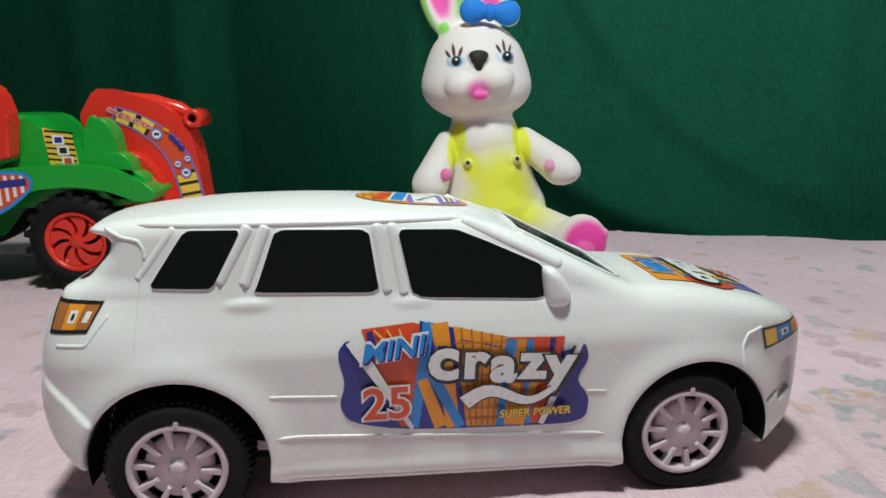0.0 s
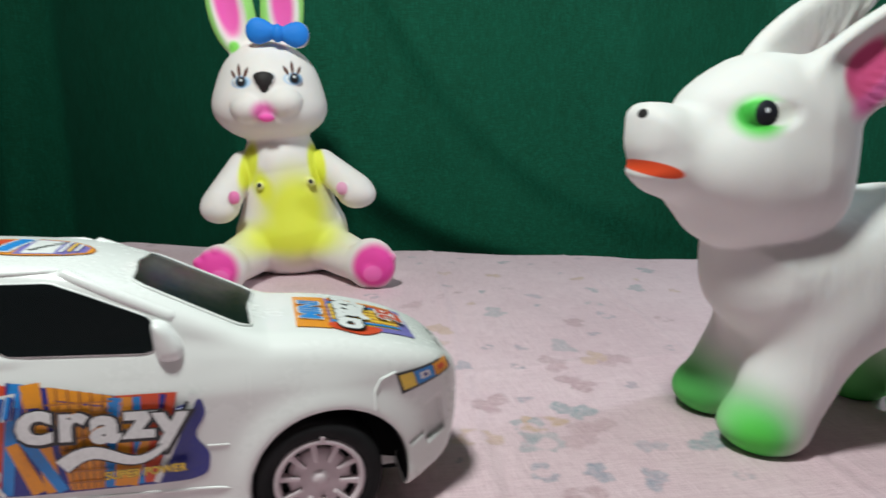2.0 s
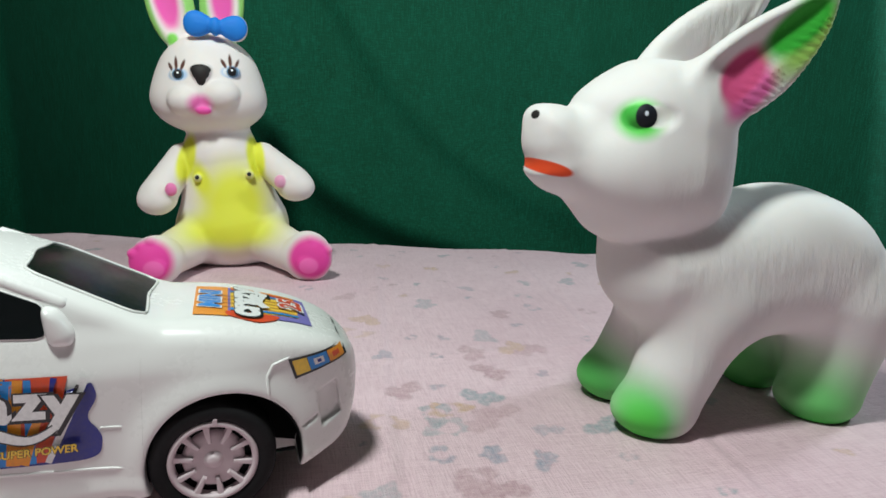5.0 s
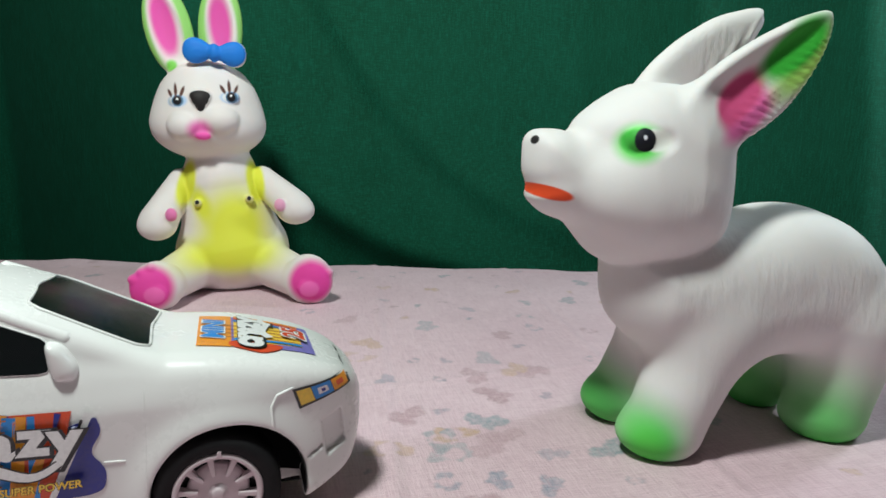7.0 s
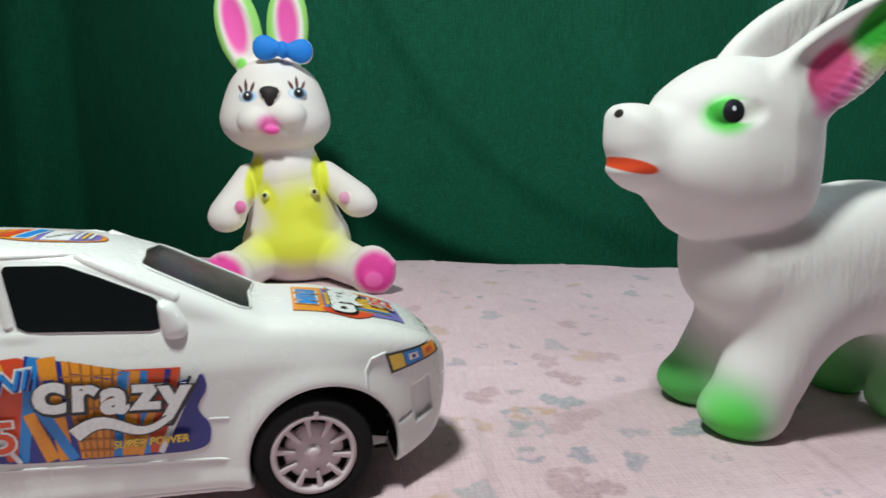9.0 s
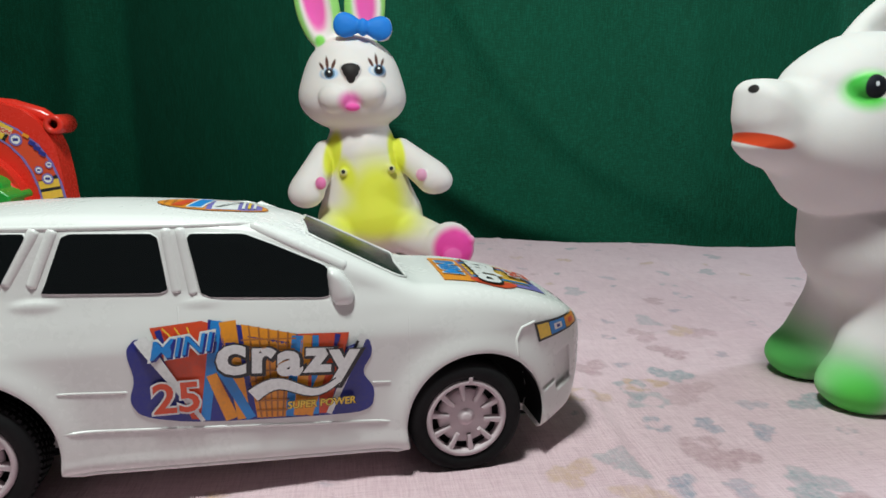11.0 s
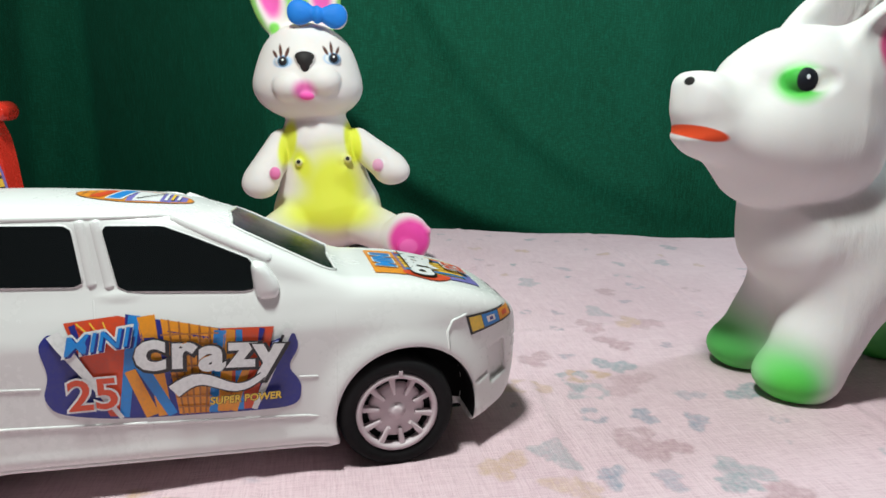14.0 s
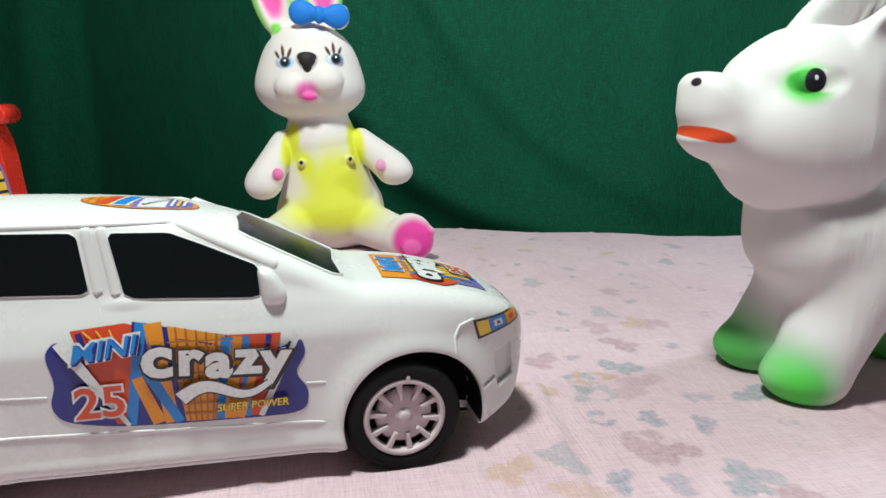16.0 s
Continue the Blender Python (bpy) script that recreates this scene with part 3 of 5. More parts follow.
def door_sticker():
    s = Skin(lambda u, v, lift: near_side(u, 0.0300 + 0.95 * (np.asarray(v) - 0.0300), lift))
    s.shape(rounded([(-0.0335, 0.0590), (-0.0300, 0.0635), (-0.0250, 0.0600), (0.0440, 0.0540), (0.0478, 0.0585), (0.0495, 0.0520), (0.0450, 0.0445), (0.0500, 0.0375),
                     (0.0490, 0.0295), (0.0420, 0.0275), (-0.0120, 0.0295), (-0.0300, 0.0335), (-0.0335, 0.0400), (-0.0310, 0.0480)], 0.2, 2), "navy", 0.002, 9)
    s.shape([(-0.0255, 0.0663), (-0.0090, 0.0678), (-0.0068, 0.0670), (-0.0080, 0.0302), (-0.0140, 0.0312), (-0.0180, 0.0450)], "red")
    s.shape([(-0.0068, 0.0682), (0.0018, 0.0660), (0.0230, 0.0612), (0.0255, 0.0290), (-0.0085, 0.0302)], "navy")
    s.shape([(0.0040, 0.0658), (0.0225, 0.0612), (0.0180, 0.0290), (0.0080, 0.0295)], "orange")
    s.shape([(0.0230, 0.0612), (0.0410, 0.0606), (0.0380, 0.0480), (0.0330, 0.0290), (0.0230, 0.0290)], "red")
    for a, b, wa, wb, c in (((-0.0040, 0.0676), (-0.0095, 0.0304), 0.0018, 0.0016, "sky"), ((-0.0005, 0.0672), (0.0035, 0.0296), 0.0028, 0.0022, "orange"),
                            ((-0.0060, 0.0560), (0.0060, 0.0296), 0.0020, 0.0016, "sky"), ((-0.0065, 0.0480), (-0.0005, 0.0300), 0.0018, 0.0022, "orange"),
                            ((0.0230, 0.0606), (0.0195, 0.0290), 0.0020, 0.0018, "sky"), ((0.0262, 0.0606), (0.0225, 0.0290), 0.0018, 0.0020, "orange"),
                            ((0.0292, 0.0604), (0.0280, 0.0290), 0.0011, 0.0015, "sky"), ((0.0310, 0.0450), (0.0250, 0.0290), 0.0012, 0.0022, "orange"),
                            ((-0.0230, 0.0655), (-0.0200, 0.0560), 0.0010, 0.0006, "navy"), ((0.0370, 0.0604), (0.0355, 0.0540), 0.0010, 0.0004, "navy")):
        s.band(a, b, wa, wb, c)
    for k in range(5):
        x = 0.0065 + 0.0033 * k
        s.band((x, 0.0655 - 0.0008 * k), (0.0095 + 0.0018 * k, 0.0292), 0.00030, 0.00030, "brown")
    for k in range(8):
        z = 0.0325 + 0.0040 * k
        s.band((0.0078 - 0.0045 * k / 8, z), (0.0185 + 0.0045 * k / 8, z - 0.0006), 0.00028, 0.00028, "brown")
    for k in range(3):
        s.band((-0.0215 + 0.004 * k, 0.0662), (-0.0185 + 0.003 * k, 0.0630), 0.00025, 0.00025, "yellow")
    s.band((-0.0285, 0.0632), (-0.0100, 0.0305), 0.0022, 0.0007, "white")
    s.band((0.0462, 0.0598), (0.0330, 0.0290), 0.0014, 0.0010, "white")
    s.band((0.0440, 0.0575), (0.0365, 0.0400), 0.0005, 0.0004, "black")
    s.word("MINI", (-0.0162, 0.0592), 0.0092, "white", 0.0009, 7, 0.3, 1.08)
    s.word("MINI", (-0.0158, 0.0588), 0.0092, "navy", 0.0003, 7, 0.3, 1.08)
    s.word("MINI", (-0.0163, 0.0593), 0.0092, "sky", 0.0001, 7, 0.3, 1.08)
    for inked, bold in (("white", 0.0010), ("red", 0.0003)):
        s.word("25", (-0.0180, 0.0400), 0.0160, inked, bold, 0, 0.0, 1.0)
    for text, x, z, size in (("c", 0.0004, 0.0552, 0.0215), ("r", 0.0106, 0.0540, 0.0180), ("a", 0.0200, 0.0522, 0.0180), ("z", 0.0298, 0.0528, 0.0178), ("y", 0.0388, 0.0515, 0.0185)):
        s.word(text, (x + 0.0004, z - 0.0004), size, "black", 0.0017, -3, 0.0, 1.06)
        s.word(text, (x, z), size, "white", 0.0008, -3, 0.0, 1.06)
    curl = wave((0.0070, 0.0395), (0.0365, 0.0430), 0.0030)
    widths = [0.0026 - 0.00012 * i for i in range(14)]
    s.stroke(curl, [w + 0.0005 for w in widths], "black")
    s.stroke(curl, widths, "white")
    s.word("SUPER POWER", (0.0305, 0.0345), 0.0040, "black", 0.00028, 0, 0.1, 0.92)
    s.word("SUPER POWER", (0.0305, 0.0345), 0.0040, "yellow", 0.00010, 0, 0.1, 0.92)
    return s


def top_sticker(centre, size, turn):
    """The round sticker of the bonnet and of the roof."""
    c, n = math.cos(radians(turn)), math.sin(radians(turn))

    def lay(u, v, lift):
        u, v = np.asarray(u) * size, np.asarray(v) * size
        return from_above(centre[0] + c * u - n * v, centre[1] + n * u + c * v, 1.4 * lift)

    s = Skin(lay)
    s.shape([(-0.9, 1.0), (0.9, 1.0), (0.95, 0.3), (0.85, -1.15), (-0.75, -1.2), (-0.85, -0.6)], "violet", 0.1)
    s.shape([(-0.95, 1.1), (0.95, 1.1), (0.98, 0.45), (-0.98, 0.45)], "orange", 0.1)
    s.shape([(-0.75, 0.4), (0.55, 0.4), (0.4, -0.95), (-0.55, -0.95)], "yellow", 0.1)
    s.shape(rounded([(-0.95, 0.5), (-0.65, 0.5), (-0.65, -0.6), (-0.95, -0.45), (-1.2, -0.1)], 0.2, 2), "red", 0.1)
    for x in (-0.5, -0.25, 0.0, 0.25):
        s.band((x, 0.9), (x * 0.7, -0.95), 0.02, 0.02, "brown")
    for x, k in ((0.62, "sky"), (0.75, "red"), (0.88, "orange"), (-0.62, "sky")):
        s.band((x, 0.4), (x * 0.8, -0.95), 0.06, 0.05, k)
    s.word("MINI", (-0.05, 0.78), 0.56, "white", 0.05, 0, 0.15)
    s.word("MINI", (-0.05, 0.78), 0.56, "sky", 0.02, 0, 0.15)
    s.word("crazy", (-0.10, 0.12), 0.86, "black", 0.085)
    s.word("crazy", (-0.10, 0.14), 0.86, "white", 0.050)
    s.stroke(wave((-0.4, -0.30), (0.75, -0.12), 0.09), [0.10 - 0.004 * i for i in range(14)], "white")
    s.word("25", (0.1, -0.84), 0.62, "white", 0.06)
    s.word("25", (0.1, -0.84), 0.62, "red", 0.02)
    return s


def roof_sticker(centre, length, width):
    """The oval sticker of the roof."""
    s = Skin(lambda u, v, lift: from_above(centre[0] + np.asarray(u) * length, centre[1] + np.asarray(v) * width, lift))
    oval = [(math.cos(k * 0.2618), math.sin(k * 0.2618)) for k in range(24)]
    s.shape(oval, "brown", 0.1)
    s.shape([(0.97 * a, 0.94 * b) for a, b in oval], "orange", 0.1)
    s.shape([(-0.10, 0.90), (0.60, 0.72), (0.88, 0.30), (0.88, -0.30), (0.60, -0.72), (-0.10, -0.90)], "violet", 0.1)
    s.shape([(0.0, 0.80), (0.45, 0.70), (0.45, -0.70), (0.0, -0.80)], "white", 0.1)
    for k in range(4):
        s.band((-0.85 + 0.15 * k, 0.38 + 0.12 * k), (-0.85 + 0.15 * k, -0.38 - 0.12 * k), 0.015, 0.015, "brown")
    s.band((-0.90, 0.0), (-0.40, 0.0), 0.02, 0.02, "brown")
    s.band((-0.62, -0.60), (-0.40, 0.60), 0.10, 0.10, "red")
    s.band((-0.30, -0.80), (-0.14, 0.82), 0.15, 0.15, "white")
    s.band((-0.30, -0.72), (-0.14, 0.74), 0.11, 0.11, "sky")
    for k in range(5):
        s.band((0.06 + 0.09 * k, -0.55 + 0.24 * k), (0.18 + 0.09 * k, -0.40 + 0.24 * k), 0.030, 0.030, "black")
    for k in range(3):
        s.band((0.55 + 0.10 * k, -0.62 + 0.1 * k), (0.55 + 0.10 * k, 0.62 - 0.1 * k), 0.025, 0.025, "yellow" if k % 2 else "white")
    return s


def light_sticker(corners, lift_lay, inks=("yellow", "sky", "orange", "white", "navy", "red")):
    """A printed lamp: black rim, yellow, blue and orange fields."""
    s = Skin(lift_lay)
    a, b, c, d = (Vector(p) for p in corners)

    def at(u, v):
        p = (a.lerp(b, u)).lerp(d.lerp(c, u), v)
        return (p.x, p.y)

    def field(u0, u1, v0, v1, inked):
        s.shape([at(u0, v0), at(u1, v0), at(u1, v1), at(u0, v1)], inked, 0.001, 4)

    field(0, 1, 0, 1, "black")
    field(0.05, 0.30, 0.12, 0.88, inks[0])
    field(0.31, 0.66, 0.12, 0.88, inks[1])
    field(0.67, 0.96, 0.12, 0.88, inks[2])
    field(0.40, 0.58, 0.32, 0.70, inks[3])
    field(0.46, 0.53, 0.40, 0.60, inks[4])
    field(0.75, 0.88, 0.34, 0.68, inks[5])
    return s


def window_pane(outline, lift=0.0005):
    verts, faces = patch(rounded(outline, 0.07, 2), near_side, lift, 0.002, 8)
    return mesh_of("window", verts, faces, GLASS)


def front_screen(outline, lift, ahead=True):
    """A screen laid on the slope of the cabin, from outline points of (y, z)."""
    def lay(y, z, off):
        y, z = np.asarray(y, float), np.asarray(z, float)
        xs = np.linspace(0.12, 0.0, 121) if ahead else np.linspace(-0.14, -0.04, 121)
        p = np.stack(np.broadcast_arrays(xs[None], y[:, None], z[:, None]), -1)
        hit = np.argmax(car_field(p) < 0, 1)
        lo, hi = xs[np.maximum(hit - 1, 0)], xs[hit]
        for _ in range(20):
            mid = (lo + hi) / 2
            inside = car_field(np.stack([mid, y, z], -1)) < 0
            hi, lo = np.where(inside, mid, hi), np.where(inside, lo, mid)
        return np.stack([lo + (off if ahead else -off), y, z], -1)
    return patch(outline, lay, lift, 0.002, 9)


def mirrored(me, name):
    copy = me.copy()
    copy.name = name
    copy.transform(Matrix.Diagonal((1, -1, 1, 1)))
    copy.flip_normals()
    return copy


def wheel_well(cx, cz, r):
    """The dark inside of a wheel arch: an arc and its inner wall."""
    verts, faces = [], []
    for i in range(33):
        a = radians(-12 + 204 * i / 32)
        x, z = cx + (r - 0.0004) * math.cos(a), cz + (r - 0.0004) * math.sin(a)
        verts += [(x, -0.0345, z), (x, -0.0152, z), (cx + 0.4 * (x - cx), -0.0151, cz + 0.4 * (z - cz))]
    for i in range(32):
        for k in range(2):
            faces.append((3 * i + k, 3 * i + k + 1, 3 * i + k + 4, 3 * i + k + 3))
    return mesh_of("wheel_well", verts, faces, CHASSIS)


def road_wheel(parent, place, flip, studded):
    hub = new("wheel")
    hub.parent = parent
    hub.matrix_basis = pose(*place, 0, 0, 180 if flip else 0)
    # near face at y = 0, body of the wheel towards plus y
    tyre = turned("tyre", [(0.0157, 0.0012), (0.0166, 0.0002), (0.0190, -0.0003), (0.0212, 0.0006), (0.0222, 0.0026), (0.0225, 0.006), (0.0225, 0.012), (0.0220, 0.0155), (0.0200, 0.0170), (0.0150, 0.0170)], RUBBER, 72)
    t = part("tyre", tyre, hub, "black rubber tyre with a studded tread" if studded else "smooth black rubber tyre")
    studs, faces = [], []
    for row, y in enumerate((0.0030, 0.0058, 0.0086, 0.0114, 0.0140) if studded else ()):
        for i in range(56):
            a = 2 * math.pi * (i + 0.5 * (row % 2)) / 56
            r0, r1 = 0.0218, 0.0228
            base = len(studs)
            for r, grow in ((r0, 1.0), (r1, 0.7)):
                for da, dy in ((-1, -1), (1, -1), (1, 1), (-1, 1)):
                    b = a + da * 0.036 * grow
                    studs.append((r * math.cos(b), y + dy * 0.0010 * grow, r * math.sin(b)))
            faces += [(base + 4, base + 5, base + 6, base + 7)] + [(base + k, base + (k + 1) % 4, base + 4 + (k + 1) % 4, base + 4 + k) for k in range(4)]
    if studded:
        tagged(part("tread", mesh_of("tread", studs, faces, RUBBER, False), hub), kind="stuff")
    part("rim", turned("rim", [(0.0134, 0.0040), (0.0134, 0.0014), (0.0139, 0.0002), (0.0150, 0.0000), (0.0158, 0.0008), (0.0159, 0.0040)], RIM, 64), hub, "pale pinkish plastic wheel rim")
    part("rim_back", turned("rim_back", [(0.0, 0.0048), (0.0110, 0.0048), (0.0138, 0.0046)], CHASSIS, 40), hub)
    part("dish", turned("dish", [(0.0, 0.0022), (0.0090, 0.0023), (0.0103, 0.0028), (0.0109, 0.0036), (0.0110, 0.0050)], RIM, 40), hub)
    part("hub_cap", turned("hub_cap", [(0.0, 0.0004), (0.0016, 0.0004), (0.0022, 0.0008), (0.0026, 0.0018), (0.0034, 0.0020), (0.0040, 0.0034)], RIM, 28), hub)
    spoke = slab("spoke", [(0.0070, -0.0007), (0.0136, -0.0012), (0.0141, 0.0), (0.0136, 0.0012), (0.0070, 0.0007)], 0.0008, 0.0042, RIM, 0.0005)
    for i in range(10):
        part("spoke", spoke, hub, at=pose(0, 0, 0, 0, 36 * i + 9, 0))
    nub = slab("nub", [(-0.0009, 0.0150), (0.0009, 0.0150), (0.0007, 0.0170), (-0.0007, 0.0170)], -0.0002, 0.0012, RIM, 0.0002)
    part("nub", nub, hub, at=pose(0, 0, 0, 0, 4, 0))
    return t


def toy_car():
    car = thing("toy_car", "white plastic toy car with colourful stickers, standing on the sheet", "toy car", CAR_AT, CAR_TURN)
    part("body", solid("body", car_field, (-0.134, -0.045, 0.006), (0.148, 0.045, 0.109), 0.00100, WHITE), car, "glossy white moulded plastic body")
    chassis = slab("chassis", [(-0.105, 0.016), (-0.100, 0.011), (0.120, 0.009), (0.126, 0.014), (0.10, 0.03), (-0.09, 0.03)], -0.0145, 0.0145, CHASSIS, 0.001)
    part("chassis", chassis, car, "dark plastic underside")
    panes = ([(-0.0900, 0.0795), (-0.0782, 0.0968), (-0.0612, 0.0966), (-0.0708, 0.0787)],
             [(-0.0580, 0.0772), (-0.0568, 0.0800), (-0.0508, 0.0963), (-0.0220, 0.0955), (-0.0192, 0.0755)],
             [(-0.0085, 0.0736), (-0.0128, 0.0952), (0.0060, 0.0946), (0.0160, 0.0905), (0.0342, 0.0822), (0.0346, 0.0713)])
    for outline in panes:
        glass = window_pane(outline)
        line = np.array(dense(rounded(outline, 0.07, 2), 0.0015))
        bead = tube("frame", near_side(line[:, 0], line[:, 1], 0.0), 0.00042, WHITE, True)
        for me, rim in ((glass, bead), (mirrored(glass, "window"), mirrored(bead, "frame"))):
            ob = part("window", me, car, "black film side window")
            part("window_frame", rim, ob)
    screen = rounded([(-0.0240, 0.0742), (-0.0218, 0.0924), (0.0, 0.0942), (0.0218, 0.0924), (0.0240, 0.0742), (0.0, 0.0752)], 0.10, 2)
    verts, faces = front_screen(screen, 0.0006)
    ob = part("windscreen", mesh_of("windscreen", verts, faces, SCREEN), car, "smoked dark windscreen")
    part("windscreen_frame", tube("windscreen_frame", verts[:len(dense(screen, 0.002))], 0.0006, WHITE, True), ob)
    verts, faces = front_screen(rounded([(-0.022, 0.0800), (-0.019, 0.0915), (0.019, 0.0915), (0.022, 0.0800)], 0.15, 2), 0.0005, False)
    part("rear_window", mesh_of("rear_window", verts, faces, SCREEN), car, "smoked dark rear window")
    # door mirrors
    housing = rounded([(0.0338, 0.0822), (0.0392, 0.0808), (0.0440, 0.0728), (0.0428, 0.0680), (0.0362, 0.0678), (0.0345, 0.0725)], 0.2, 2)
    plate = Outline(housing, 0.0004, 0.012)
    shell = solid("mirror", lambda p: meet(plate(p[..., 0], p[..., 2]), (np.abs(p[..., 1] + 0.0305) - 0.0050) * 0.95, 0.0045), (0.030, -0.040, 0.064), (0.048, -0.024, 0.086), 0.0007, WHITE)
    part("mirror", shell, car, "white door mirror")
    part("mirror", mirrored(shell, "mirror"), car, "white door mirror")
    # door handles, strips and seams
    for points, r, proud in (((-0.0556, 0.0440, -0.0335, 0.0427), 0.0006, 0.0003), ((-0.0555, 0.0302, 0.0560, 0.0234), 0.0007, 0.0004), ((0.0490, 0.0392, 0.0560, 0.0388), 0.0006, 0.0003),
                             ((-0.0588, 0.0976, -0.0690, 0.0795), 0.0028, 0.0008), ((-0.0536, 0.0976, -0.0612, 0.0785), 0.0024, 0.0008), ((-0.0196, 0.0970, -0.0166, 0.0745), 0.0025, 0.0007), ((-0.0150, 0.0970, -0.0112, 0.0735), 0.0024, 0.0007),
                             ((-0.0935, 0.0812, -0.0812, 0.0975), 0.0020, 0.0004), ((0.0080, 0.0968, 0.0415, 0.0808), 0.0024, 0.0005), ((0.0630, 0.0640, 0.0620, 0.0250), 0.0004, 0.0001), ((-0.0165, 0.0720, -0.0150, 0.0320), 0.0004, 0.0001),
                             ((-0.0545, 0.0142, 0.0625, 0.0116), 0.0013, 0.0006), ((-0.0930, 0.0982, 0.0080, 0.0974), 0.0012, 0.0006),
                             ((-0.1035, 0.0975, -0.0975, 0.0948, -0.0925, 0.0938, -0.0910, 0.0915, -0.0908, 0.0880), 0.0007, 0.0004), ((-0.0908, 0.0880, -0.0925, 0.0800, -0.0945, 0.0610), 0.0005, 0.0002),
                             ((-0.1185, 0.0628, -0.1090, 0.0630, -0.1020, 0.0720), 0.0008, 0.0003)):
        pts = np.array(points).reshape(-1, 2)
        t = np.linspace(0, len(pts) - 1, 30)
        along = [np.interp(t, np.arange(len(pts)), column) for column in pts.T]
        strip = tube("body_strip", near_side(*along, proud - r), r, WHITE)
        part("body_strip", strip, car)
        part("body_strip", mirrored(strip, "body_strip"), car)
    # the raised edge of the parted front wing
    wing = [(0.1052, 0.0440), (0.1048, 0.0515), (0.1070, 0.0555), (0.1130, 0.0572)]
    part("wing_seam", tube("wing_seam", near_side(*np.array(dense(wing, 0.001)[:18]).T, 0.0), 0.0006, WHITE), car)
    door_sticker().stick("sticker", car, "orange, red and blue printed door sticker with large white letters")
    top_sticker((0.1005, -0.002), 0.0190, 90).stick("sticker", car, "small printed sticker on the bonnet")
    roof_sticker((-0.0060, -0.001), 0.0200, 0.0125).stick("sticker", car, "small printed sticker on the roof")

    lamp_corners = [(0.1150, 0.0484), (0.1365, 0.0518), (0.1345, 0.0572), (0.1125, 0.0566)]
    skin = light_sticker(lamp_corners, near_side)
    tail = light_sticker([(-0.1208, 0.0664), (-0.1085, 0.0670), (-0.1034, 0.0760), (-0.1185, 0.0766)], near_side, ("brown", "orange", "brown", "white", "black", "white"))
    for flip in (False, True):
        skin.stick("headlight", car, "printed sticker headlight with a black rim", flip)
        tail.stick("tail_light", car, "printed sticker tail light with a black rim", flip)
    part("bumper_vent", slab("bumper_vent", [(-0.1225, 0.040), (-0.1195, 0.040), (-0.1185, 0.047), (-0.1215, 0.048)], -0.026, -0.012, CHASSIS, 0.0005), car)
    for cx, cz, r in ARCHES:
        well = wheel_well(cx, cz, r)
        part("wheel_well", well, car)
        part("wheel_well", mirrored(well, "wheel_well"), car)
    for x in (-0.085, 0.085):
        road_wheel(car, (x, -HALF + 0.0002, 0.0215), False, x < 0)
        road_wheel(car, (x, HALF - 0.0002, 0.0215), True, x < 0)
    return car


toy_car()


# ---- the two soft vinyl toys, each one mesh ----
def vinyl(name, base):
    m = Nodes(name, 0.66)
    m.bsdf.inputs["Specular IOR Level"].default_value = 0.35
    m.bsdf.inputs["Subsurface Weight"].default_value = 0.12
    m.bsdf.inputs["Subsurface Radius"].default_value = (0.006, 0.004, 0.003)
    m.bsdf.inputs["Subsurface Scale"].default_value = 0.6
    soil = m.span(m.noise(35.0, 5), 0.45, 0.75)
    return m, m.mix(m.math("MULTIPLY", soil, 0.30), base, tuple(c * 0.86 for c in base))


